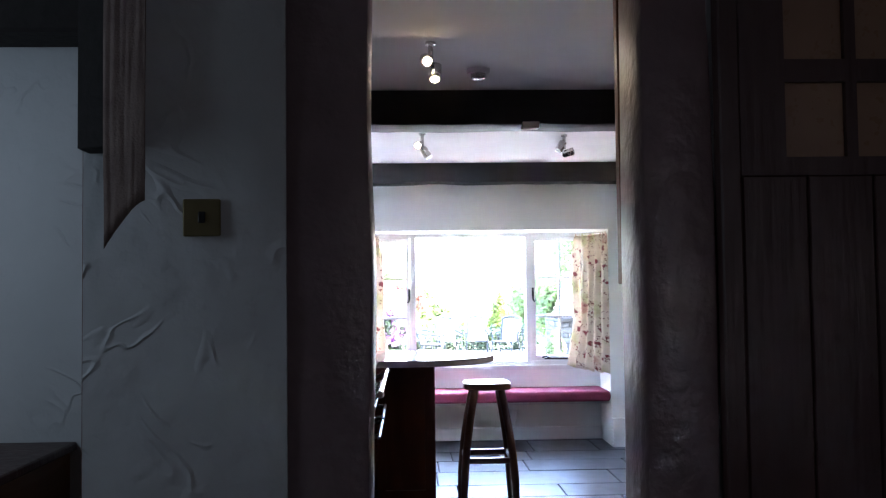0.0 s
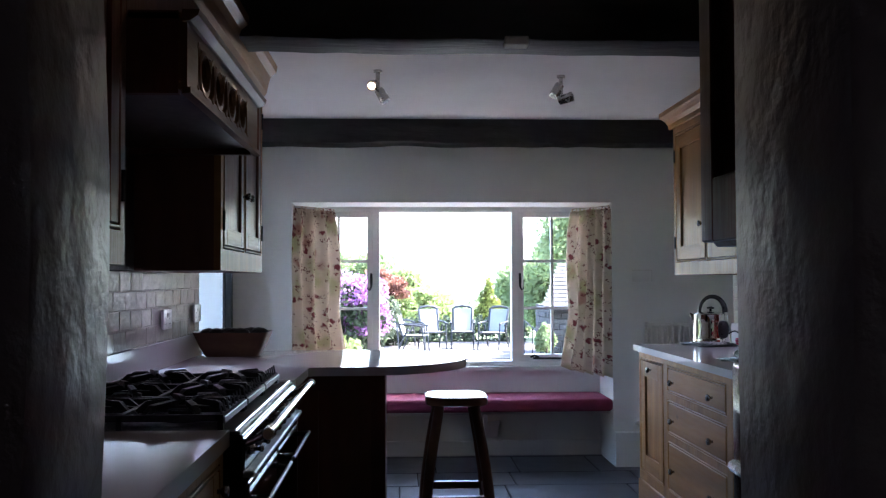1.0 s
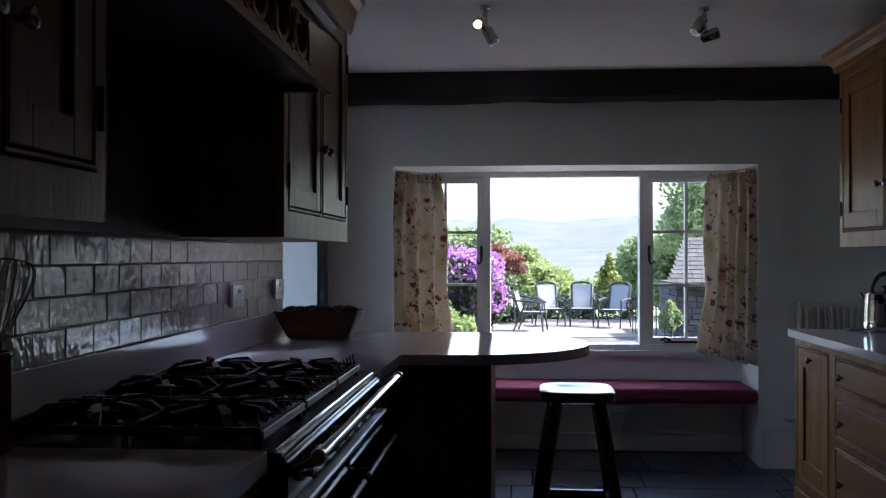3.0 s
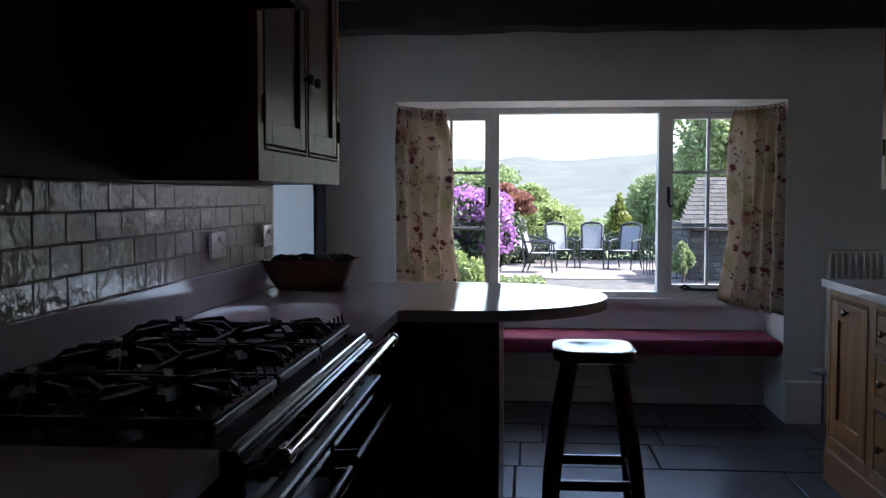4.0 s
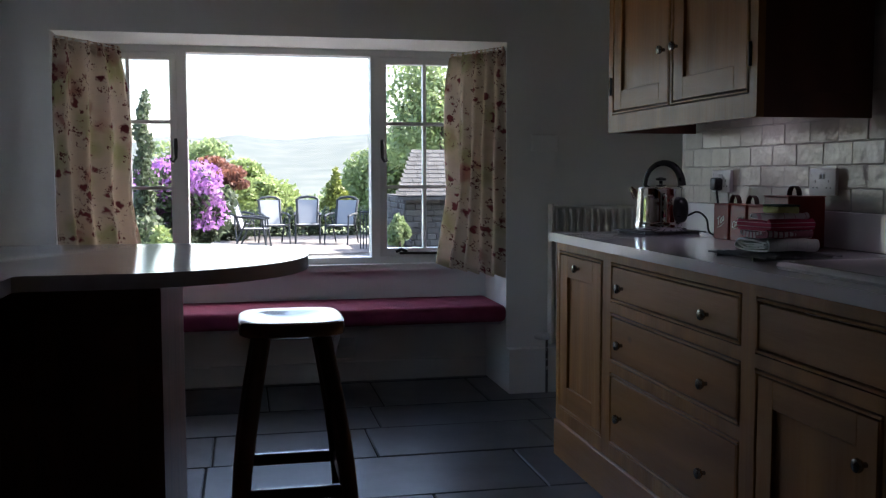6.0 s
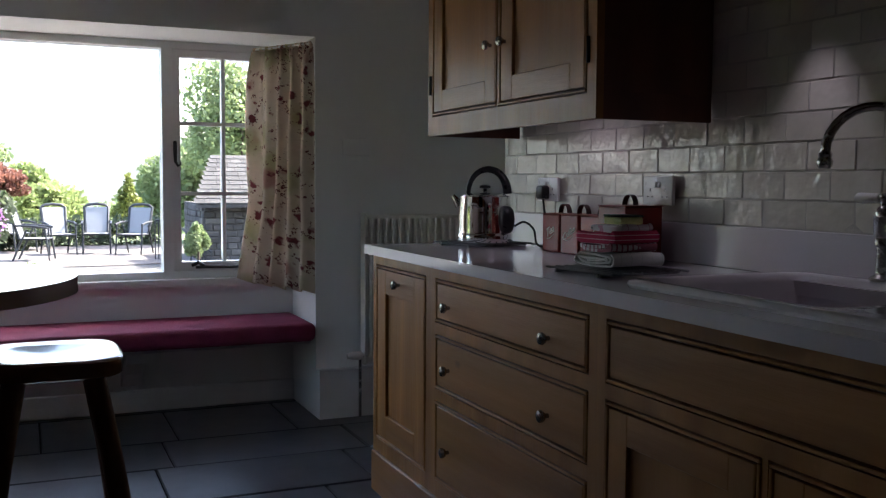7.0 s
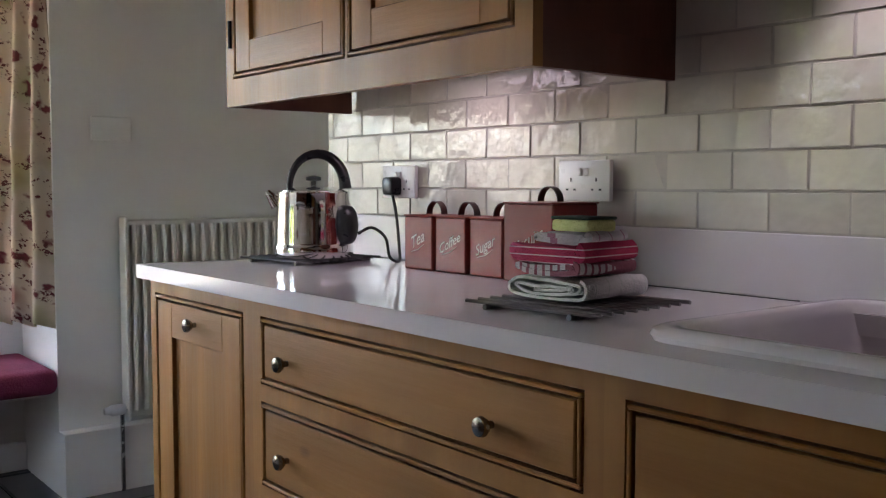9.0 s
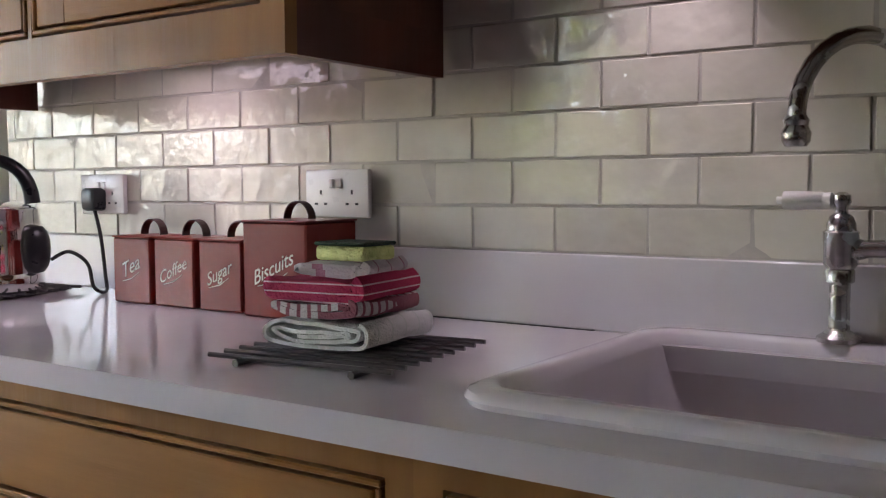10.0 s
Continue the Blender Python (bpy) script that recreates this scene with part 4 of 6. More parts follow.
part("cable", tube(soft_line([(KX + 0.062, KY - 0.112, KZ + 0.06), (KX + 0.095, KY - 0.125, KZ + 0.075), (KX + 0.12, KY - 0.15, KZ + 0.05), (KX + 0.125, KY - 0.16, KZ + 0.005), (KX + 0.14, KY - 0.165, KZ - 0.010), (KX + 0.165, KY - 0.15, KZ - 0.008), (KX + 0.185, KY - 0.12, KZ + 0.02), (KX + 0.198, KY - 0.09, KZ + 0.10), (RWALL - 0.036, 7.21, 1.09)]), 0.004, 8), BLACK_PLASTIC, u, "black power cable", True)
part("plug", box(RWALL - 0.055, RWALL - 0.013, 7.185, 7.235, 1.085, 1.135, 0.01, 2), BLACK_PLASTIC, u, "black plug", True)


def wall_socket(x, y0, z0, sign, label, double=True):
    """A switched socket; sign: the way it faces along x."""
    w = 0.147 if double else 0.087
    u = thing("wall_socket", (x, y0 + w / 2, z0 + 0.043), label, "socket", "wall sockets")
    xa, xb = sorted((x, x + sign * 0.012))
    pl = part("plate", box(xa, xb, y0, y0 + w, z0, z0 + 0.086, 0.003, 2), WHITE_PLASTIC, u, "", True)
    f = x + sign * 0.012
    for c in ((0.037, 0.110) if double else (0.0435,)):
        for dy, dz_, sy, sz in ((0, 0.045, 0.004, 0.008), (-0.011, 0.024, 0.007, 0.004), (0.011, 0.024, 0.007, 0.004)):
            a, b = sorted((f, f + sign * 0.0006))
            part("pin_hole", box(a, b, y0 + c + dy - sy / 2, y0 + c + dy + sy / 2, z0 + dz_ - sz / 2, z0 + dz_ + sz / 2), BLACK_PLASTIC, pl)
    for c in ((0.064, 0.083) if double else (0.07,)):
        a, b = sorted((f, f + sign * 0.004))
        part("switch", box(a, b, y0 + c - 0.006, y0 + c + 0.006, z0 + 0.052, z0 + 0.07, 0.002), WHITE_PLASTIC, pl)
    return u


wall_socket(RWALL - 0.012, 6.453, 1.08, -1, "white double wall socket on the glazed tiles")
wall_socket(RWALL - 0.012, 7.125, 1.078, -1, "white double wall socket with the kettle plugged in")
wall_socket(LWALL + 0.012, 6.09, 1.08, 1, "white double wall socket above the peninsula")
wall_socket(LWALL + 0.012, 6.72, 1.085, 1, "white double wall socket beside the alcove")


def lettering(parent, text, place, size, slant):
    c = bpy.data.curves.new("lettering", "FONT")
    c.body, c.size, c.extrude, c.shear, c.align_x, c.resolution_u = text, size, 0.0004, 0.5, "CENTER", 3
    c.materials.append(WHITE_INK)
    ob = new("lettering", c)
    ob.parent = parent
    m = Matrix(((0, 0, -1, place[0]), (-1, 0, 0, place[1]), (0, 1, 0, place[2]), (0, 0, 0, 1))) @ Matrix.Rotation(radians(slant), 4, "Z")
    ob.matrix_basis = m
    ob["label"] = "cream script lettering"
    return ob


STRAP = surf("dark_red_strap", (0.05, 0.014, 0.012), (0.035, 0.011, 0.010), 0.35, 20.0)


def tin(text, x0, y0, w, d, h, size):
    u = thing("storage_tin", (x0 + d / 2, y0 + w / 2, TOP), f"red enamelled storage tin lettered {text} with a strap handle", "storage tin", "storage tins")
    b = part("body", box(x0, x0 + d, y0, y0 + w, TOP + 0.001, TOP + h, 0.003), RED_TIN, u)
    part("lid", box(x0 - 0.0015, x0 + d + 0.0015, y0 - 0.0015, y0 + w + 0.0015, TOP + h, TOP + h + 0.003, 0.001), RED_TIN, u)
    arch = bmesh.new()
    n, r = 12, 0.028
    yc, xc, z0 = y0 + w / 2, x0 + d / 2, TOP + h + 0.004
    prev = None
    for k in range(n + 1):
        a = math.pi * k / n
        ring = [arch.verts.new((xc + sx * 0.009, yc + (r + o) * math.cos(a), z0 + (r + o) * math.sin(a) * 1.05)) for sx, o in ((-1, 0), (1, 0), (1, 0.0015), (-1, 0.0015))]
        if prev:
            for j in range(4):
                arch.faces.new((prev[j], prev[(j + 1) % 4], ring[(j + 1) % 4], ring[j]))
        prev = ring
    part("strap_handle", arch, STRAP, u, "dark metal strap handle")
    lettering(b, text, (x0 - 0.0009, yc, TOP + h * 0.46), size * 0.92, 24)
    sw = tube([(x0 - 0.0004, yc + w * 0.26, TOP + h * 0.33), (x0 - 0.0004, yc, TOP + h * 0.38), (x0 - 0.0004, yc - w * 0.22, TOP + h * 0.49)], [0.0005, 0.0013, 0.0005], 6)
    part("underline", sw, WHITE_INK, b)


tin("Tea", 4.25, 6.862, 0.108, 0.112, 0.126, 0.042)
tin("Coffee", 4.25, 6.742, 0.108, 0.112, 0.126, 0.033)
tin("Sugar", 4.252, 6.622, 0.108, 0.112, 0.126, 0.034)
tin("Biscuits", 4.235, 6.455, 0.145, 0.13, 0.162, 0.036)


def stripes(name, base, line, scale, axis, width, rough=0.95, second=None):
    """Cloth with woven stripes along one axis, or checks where a second axis is given."""
    m = surf(name, base, tuple(c * 0.9 for c in base), rough, 20.0, 0.5, 260.0)
    nt = m.node_tree
    p = nt.nodes["Principled BSDF"]
    old = p.inputs["Base Color"].links[0].from_socket
    tc = nt.nodes.new("ShaderNodeTexCoord")
    sep = nt.nodes.new("ShaderNodeSeparateXYZ")
    nt.links.new(tc.outputs["Object"], sep.inputs[0])
    fac = None
    for ax in (axis, second):
        if ax is None:
            continue
        mul = nt.nodes.new("ShaderNodeMath")
        mul.operation = "MULTIPLY"
        mul.inputs[1].default_value = scale
        nt.links.new(sep.outputs[ax], mul.inputs[0])
        fr = nt.nodes.new("ShaderNodeMath")
        fr.operation = "FRACT"
        nt.links.new(mul.outputs[0], fr.inputs[0])
        lt = nt.nodes.new("ShaderNodeMath")
        lt.operation = "LESS_THAN"
        lt.inputs[1].default_value = width
        nt.links.new(fr.outputs[0], lt.inputs[0])
        if fac is None:
            fac = lt.outputs[0]
        else:
            mx = nt.nodes.new("ShaderNodeMath")
            mx.operation = "MAXIMUM"
            nt.links.new(fac, mx.inputs[0])
            nt.links.new(lt.outputs[0], mx.inputs[1])
            fac = mx.outputs[0]
    mix = nt.nodes.new("ShaderNodeMix")
    mix.data_type = "RGBA"
    mix.inputs["B"].default_value = (*line, 1)
    nt.links.new(old, mix.inputs["A"])
    nt.links.new(fac, mix.inputs["Factor"])
    nt.links.new(mix.outputs["Result"], p.inputs["Base Color"])
    return m


WHITE_CLOTH = stripes("white_towelling", (0.80, 0.80, 0.77), (0.66, 0.70, 0.64), 30, "X", 0.08)
RED_CLOTH = stripes("red_striped_cloth", (0.52, 0.03, 0.10), (0.76, 0.56, 0.60), 85, "Z", 0.16)
CHECK_CLOTH = stripes("checked_cloth", (0.62, 0.57, 0.58), (0.30, 0.10, 0.13), 60, "Y", 0.35, second="X")
PINK_CLOTH = stripes("pale_pink_cloth", (0.68, 0.62, 0.65), (0.45, 0.2, 0.28), 26, "X", 0.07)
SPONGE = surf("sponge_foam", (0.74, 0.76, 0.34), (0.64, 0.68, 0.26), 0.95, 60.0, 0.8, 160.0)
SCOURER = surf("scouring_pad", (0.02, 0.045, 0.03), (0.03, 0.06, 0.04), 0.95, 60.0, 0.8, 220.0)


def folded_cloth(name, cx, cy, z, sx, sy, h, layers, turn, mat, label, seed):
    """Layers of cloth folded back on themselves, soft and a little uneven."""
    m = Matrix.Translation((cx, cy, 0)) @ Matrix.Rotation(radians(turn), 4, "Z")
    bm = bmesh.new()
    rnd = random.Random(seed)
    lh = h / layers
    for layer in range(layers):
        gx, gy = sx * (1 - 0.03 * rnd.random()), sy * (1 - 0.04 * rnd.random())
        ox, oy = rnd.uniform(-0.004, 0.004), rnd.uniform(-0.004, 0.004)
        n = 40
        z0 = z + layer * lh
        rings = []
        for f, dz_ in ((0.96, 0.0), (0.99, 0.2), (1.0, 0.5), (0.99, 0.82), (0.95, 0.99), (0.6, 1.02), (0.2, 1.04)):
            ring = []
            for k in range(n):
                a = 2 * math.pi * k / n
                c, s_ = math.cos(a), math.sin(a)
                px = ox + f * gx / 2 * math.copysign(abs(c) ** 0.28, c)
                py = oy + f * gy / 2 * math.copysign(abs(s_) ** 0.28, s_)
                wob = noise.noise((px * 16 + seed, py * 16, layer * 3.1))
                px += 0.006 * noise.noise((px * 24, py * 24, seed + layer)) * f
                py += 0.006 * noise.noise((px * 24 + 9, py * 24, seed + layer)) * f
                ring.append(bm.verts.new(m @ Vector((px, py, z0 + dz_ * lh + 0.0055 * wob * (0.3 + dz_)))))
            rings.append(ring)
        for a, b in zip(rings, rings[1:]):
            for k in range(n):
                bm.faces.new((a[k], a[(k + 1) % n], b[(k + 1) % n], b[k]))
        bm.faces.new(rings[0][::-1])
        bm.faces.new(rings[-1])
    return tagged(part(name, bm, mat, smooth=True), label, "tea towel", "folded tea towels")


ZT = TOP + 0.0155
CX, CY = 4.05, 6.215


def rolled_towel(name, cx, cy, z, w, h, length, turn, turns, mat, label, seed, thick=0.005):
    """A towel folded over and over; its end shows the flattened turns."""
    m = Matrix.Translation((cx, cy, z)) @ Matrix.Rotation(radians(turn), 4, "Z")
    n = int(turns * 40)
    line = []
    for k in range(n + 1):
        a = math.tau * k / 40 + 2.4
        f = k / 40
        c, s_ = math.cos(a), math.sin(a)
        hw, hh = w / 2 - 0.013 * f, h / 2 - (thick + 0.004) * f
        py = hw * math.copysign(abs(c) ** 0.55, c) + 0.004 * noise.noise((k * 0.13, seed, 0))
        pz = max(0.003, hh) * math.copysign(abs(s_) ** 0.7, s_) + 0.0045 * noise.noise((k * 0.17, seed, 4.0))
        line.append(Vector((0, py, pz + h / 2)))
    bm = bmesh.new()
    slices = 9
    grid = []
    for j in range(slices):
        x = -length / 2 + length * j / (slices - 1)
        rows = []
        for k, p in enumerate(line):
            d = (line[min(k + 1, n)] - line[max(k - 1, 0)]).normalized()
            nor = Vector((0, -d.z, d.y)) * (thick / 2)
            e = 0.004 * noise.noise((k * 0.2, seed + 3, j * 0.5))
            lift = Vector((e if j in (0, slices - 1) else 0, 0, 0.004 * noise.noise((x * 25, p.y * 25, seed))))
            q = Vector((x, p.y, max(0.003, p.z))) + lift
            rows.append((bm.verts.new(m @ (q + nor)), bm.verts.new(m @ (q - nor))))
        grid.append(rows)
    for j in range(slices - 1):
        for k in range(n):
            for o in (0, 1):
                bm.faces.new((grid[j][k][o], grid[j][k + 1][o], grid[j + 1][k + 1][o], grid[j + 1][k][o]))
        for k in (0, n):
            bm.faces.new((grid[j][k][0], grid[j][k][1], grid[j + 1][k][1], grid[j + 1][k][0]))
    for j in (0, slices - 1):
        for k in range(n):
            bm.faces.new((grid[j][k][0], grid[j][k + 1][0], grid[j][k + 1][1], grid[j][k][1]))
    return tagged(part(name, bm, mat, smooth=True), label, "tea towel", "folded tea towels")


rolled_towel("tea_towel", CX, CY - 0.004, ZT + 0.001, 0.166, 0.040, 0.165, 6, 2.4, WHITE_CLOTH, "white hand towel folded over on the wire trivet", 3)
rolled_towel("tea_towel", CX + 0.004, CY + 0.006, ZT + 0.039, 0.142, 0.021, 0.145, 3, 1.2, CHECK_CLOTH, "grey checked folded tea towel in the stack", 5, 0.009)
rolled_towel("tea_towel", CX + 0.003, CY + 0.010, ZT + 0.057, 0.152, 0.037, 0.15, 8, 1.7, RED_CLOTH, "crimson striped folded tea towel in the stack", 7, 0.011)
rolled_towel("tea_towel", CX + 0.010, CY + 0.002, ZT + 0.090, 0.112, 0.019, 0.115, 12, 1.2, PINK_CLOTH, "pale pink folded cloth under the sponge", 9, 0.009)
u = thing("sponge", (CX + 0.012, CY - 0.007, ZT + 0.1085), "yellow washing-up sponge with a dark green scouring side", "sponge")
part("foam", box(CX - 0.022, CX + 0.045, CY - 0.050, CY + 0.036, ZT + 0.1085, ZT + 0.128, 0.006, 3), SPONGE, u, "", True)
part("scouring_pad", box(CX - 0.023, CX + 0.046, CY - 0.051, CY + 0.037, ZT + 0.128, ZT + 0.133, 0.002), SCOURER, u, "dark green scouring pad")

tagged(part("joint_line", box(4.3975, 4.4025, 6.02, 6.36, TOP, TOP + 0.0015), BLACK_PLASTIC), "dark joint between worktop and upstand", "joint", kind="structure")

# ---- on the left-hand worktop ----
BOWLWOOD = surf("bowl_wood", (0.20, 0.11, 0.06), (0.14, 0.07, 0.04), 0.5, 10.0, 0.3, 60.0, stretch=(0.2, 1, 1))
u = thing("fruit_bowl", (1.60, 6.80, TOP), "wooden trug bowl of dark avocados on the peninsula", "bowl")
bm = bmesh.new()
rings = []
for hx, hy, z in ((0.125, 0.07, 0.001), (0.13, 0.075, 0.004), (0.155, 0.095, 0.05), (0.185, 0.12, 0.115), (0.178, 0.113, 0.115), (0.148, 0.088, 0.05), (0.12, 0.066, 0.012)):
    rings.append([bm.verts.new((x, y, TOP + z + (0.008 * abs((x - 1.60) / 0.185) ** 2 if z > 0.1 else 0))) for x, y in rounded(1.60 - hx, 1.60 + hx, 6.80 - hy, 6.80 + hy, 0.025, 4)])
for a, b in zip(rings, rings[1:]):
    n = len(a)
    for k in range(n):
        bm.faces.new((a[k], a[(k + 1) % n], b[(k + 1) % n], b[k]))
bm.faces.new(rings[0][::-1])
bm.faces.new(rings[-1])
part("bowl", bm, BOWLWOOD, u, "", True)
FRUIT = surf("avocado_skin", (0.018, 0.02, 0.014), (0.035, 0.03, 0.025), 0.45, 30.0, 0.7, 90.0)
rnd = random.Random(4)
for k in range(7):
    x, y = 1.60 - 0.12 + k * 0.04, 6.80 + rnd.uniform(-0.05, 0.05)
    f = lathe([(0.004, -0.05), (0.02, -0.042), (0.033, -0.02), (0.034, 0.005), (0.024, 0.032), (0.012, 0.046), (0.003, 0.052)], (0, 0, 0), 14)
    bmesh.ops.transform(f, matrix=Matrix.Translation((x, y, TOP + 0.108)) @ Euler((1.4, rnd.uniform(-0.3, 0.3), rnd.uniform(0, 6))).to_matrix().to_4x4(), verts=f.verts)
    o = tagged(part("avocado", f, FRUIT, smooth=True), "dark ripe avocado lying in the wooden bowl", "fruit", "fruit in the bowl")

REDGLAZE = surf("dark_red_glaze", (0.16, 0.012, 0.014), (0.12, 0.01, 0.012), 0.15, 5.0, rvar=0.05)
u = thing("utensil_jar", (1.487, 4.305, TOP), "dark red glazed utensil jar beside the range", "jar")
part("jar", lathe([(0.05, 0.001), (0.053, 0.006), (0.053, 0.17), (0.056, 0.176), (0.055, 0.184), (0.05, 0.184), (0.049, 0.02), (0.01, 0.015)], (1.487, 4.305, TOP), 28), REDGLAZE, u, "", True)
u = thing("whisk", (1.49, 4.31, TOP + 0.02), "steel balloon whisk standing in the red jar", "whisk")
W = Matrix.Translation((1.487, 4.305, TOP + 0.022)) @ Euler((radians(-4), radians(9), 0)).to_matrix().to_4x4()
part("handle", tube([W @ Vector((0, 0, 0)), W @ Vector((0, 0, 0.15))], 0.009, 10), STEEL, u, "", True)
for k in range(5):
    a = math.pi * k / 5
    pts = []
    for j in range(21):
        s = -1 + 2 * j / 20
        rr = 0.041 * math.copysign(1, s) * (abs(s) * (1 - abs(s)) * 4) ** 0.7 if abs(s) < 0.999 else 0
        zz = 0.15 + 0.185 * (1 - s * s) ** 0.55
        pts.append(W @ Vector((rr * math.cos(a), rr * math.sin(a), zz)))
    part("wire", tube(pts, 0.0013, 5), STEEL, u)

# ---- curtains ----
def curtain_cloth():
    m = surf("floral_curtain", (0.74, 0.64, 0.53), (0.68, 0.58, 0.48), 0.95, 5.0, 0.3, 300.0)
    nt = m.node_tree
    p = nt.nodes["Principled BSDF"]
    col = p.inputs["Base Color"].links[0].from_socket
    tc = nt.nodes.new("ShaderNodeTexCoord")
    for scale, lo, hi, color, seed in ((6.0, 0.30, 0.16, (0.52, 0.49, 0.30), 0.0), (6.0, 0.24, 0.13, (0.47, 0.27, 0.22), 3.7), (15.0, 0.23, 0.15, (0.22, 0.055, 0.065), 6.3), (36.0, 0.24, 0.17, (0.16, 0.05, 0.05), 9.1)):
        mp = nt.nodes.new("ShaderNodeMapping")
        mp.inputs["Location"].default_value = (seed, seed, seed)
        nt.links.new(tc.outputs["UV"], mp.inputs["Vector"])
        nz = nt.nodes.new("ShaderNodeTexNoise")
        nz.inputs["Scale"].default_value = scale * 2
        nt.links.new(mp.outputs[0], nz.inputs["Vector"])
        mixv = nt.nodes.new("ShaderNodeMix")
        mixv.data_type = "VECTOR"
        mixv.inputs["Factor"].default_value = 0.06
        nt.links.new(mp.outputs[0], mixv.inputs["A"])
        nt.links.new(nz.outputs["Color"], mixv.inputs["B"])
        v = nt.nodes.new("ShaderNodeTexVoronoi")
        v.inputs["Scale"].default_value = scale
        nt.links.new(mixv.outputs["Result"], v.inputs["Vector"])
        mr = nt.nodes.new("ShaderNodeMapRange")
        mr.inputs["From Min"].default_value, mr.inputs["From Max"].default_value = lo * 1.6, hi * 1.6
        nt.links.new(v.outputs["Distance"], mr.inputs["Value"])
        big = nt.nodes.new("ShaderNodeTexNoise")
        big.inputs["Scale"].default_value = 3.0 + seed
        nt.links.new(mp.outputs[0], big.inputs["Vector"])
        gt = nt.nodes.new("ShaderNodeMapRange")
        gt.inputs["From Min"].default_value, gt.inputs["From Max"].default_value = (0.42, 0.48) if scale < 10 else (0.50, 0.54)
        nt.links.new(big.outputs["Fac"], gt.inputs["Value"])
        mul = nt.nodes.new("ShaderNodeMath")
        mul.operation = "MULTIPLY"
        nt.links.new(mr.outputs[0], mul.inputs[0])
        nt.links.new(gt.outputs[0], mul.inputs[1])
        mix = nt.nodes.new("ShaderNodeMix")
        mix.data_type = "RGBA"
        mix.inputs["B"].default_value = (*color, 1)
        nt.links.new(col, mix.inputs["A"])
        nt.links.new(mul.outputs[0], mix.inputs["Factor"])
        col = mix.outputs["Result"]
    nt.links.new(col, p.inputs["Base Color"])
    tr = nt.nodes.new("ShaderNodeBsdfTranslucent")
    nt.links.new(col, tr.inputs["Color"])
    thin = nt.nodes.new("ShaderNodeMixShader")
    thin.inputs[0].default_value = 0.48
    nt.links.new(p.outputs[0], thin.inputs[1])
    nt.links.new(tr.outputs[0], thin.inputs[2])
    nt.links.new(thin.outputs[0], nt.nodes["Material Output"].inputs["Surface"])
    return m


CURTAIN = curtain_cloth()


def hanging_cloth(name, p0, p1, z0, z1, folds, depth, bulge, parent=None, seed=0.0, drop=None, flare=0.0):
    """A gathered cloth from p0 to p1 in the plan; bulge pushes its middle out sideways."""
    a, b = Vector((*p0, 0)), Vector((*p1, 0))
    along = b - a
    side = Vector((along.y, -along.x, 0)).normalized()
    nu, nv = 110, 26
    verts, uvs = [], []
    for j in range(nv + 1):
        t = j / nv
        for i in range(nu + 1):
            s = i / nu
            ph = folds * math.tau * (s + 0.035 * math.sin(5 * s + seed)) + 0.7 * math.sin(3 * t + 4 * s + seed)
            amp = depth * (0.55 + 0.55 * t) * (0.7 + 0.5 * noise.noise((s * 4 + seed, t * 1.5, 0.3)))
            w = 1 + 0.10 * math.sin(t * math.pi) * 0.5
            p = a + along * (0.5 + (s - 0.5) * w) + side * (amp * math.sin(ph) + bulge * math.sin(math.pi * t) * (1 - s) + 0.025 * along.length * noise.noise((s * 9, t * 5, seed)))
            p.x += flare * (t ** 0.7) * (1 - s) + 0.35 * flare * math.sin(math.pi * min(1.0, t * 1.6)) * (1 - s) ** 2
            low = z0 - (drop(s) if drop else 0) + 0.012 * math.sin(ph)
            verts.append((p.x, p.y, z1 + (low - z1) * t))
            uvs.append((s * along.length * 1.6 + seed, t * (z1 - z0)))
    faces = [(j * (nu + 1) + i, j * (nu + 1) + i + 1, (j + 1) * (nu + 1) + i + 1, (j + 1) * (nu + 1) + i) for j in range(nv) for i in range(nu)]
    me = bpy.data.meshes.new(name)
    me.from_pydata(verts, [], faces)
    uv = me.uv_layers.new(name="cloth")
    for loop in me.loops:
        uv.data[loop.index].uv = uvs[loop.vertex_index]
    me.polygons.foreach_set("use_smooth", [True] * len(me.polygons))
    me.materials.append(CURTAIN)
    ob = new(name, me)
    sol = ob.modifiers.new("thickness", "SOLIDIFY")
    sol.thickness = 0.0025
    if parent is not None:
        ob.parent = parent
        ob.matrix_parent_inverse = Matrix.Translation(-parent.location)
    return ob


for x_out, x_in, seed in ((1.712, 1.965, 0.4), (3.903, 3.70, 2.9)):
    u = thing("curtain", ((x_out + x_in) / 2, 8.8, 0.62), "cream floral cotton curtain gathered beside the window", "curtain", "window curtains")
    left = x_out < 2
    hanging_cloth("cloth", (x_in, 8.965), (x_out, 8.605), 0.655, 1.785, 4.5, 0.042, 0.05 if left else -0.05, u, seed, drop=(lambda q: 0.035 * q) if left else (lambda q: 0.045 * q ** 0.6), flare=0.11 if left else -0.085)
    hanging_cloth("heading", (x_in + (0.0 if left else 0.01), 8.975), (x_out, 8.605), 1.745, 1.808, 11, 0.014, 0.0, u, seed)
    part("curtain_rail", tube([(x_in, 8.99, 1.80), (x_out, 8.605, 1.80)], 0.006, 8), WINPAINT, u, "white curtain track")

# ---- window wall fittings ----
u = thing("radiator", (4.8, 8.53, 0.26), "cream ribbed panel radiator under the plastered wall", "radiator")
part("back_panel", box(4.15, 5.25, 8.54, 8.575, 0.26, 0.985, 0.006), RADIATOR, u)
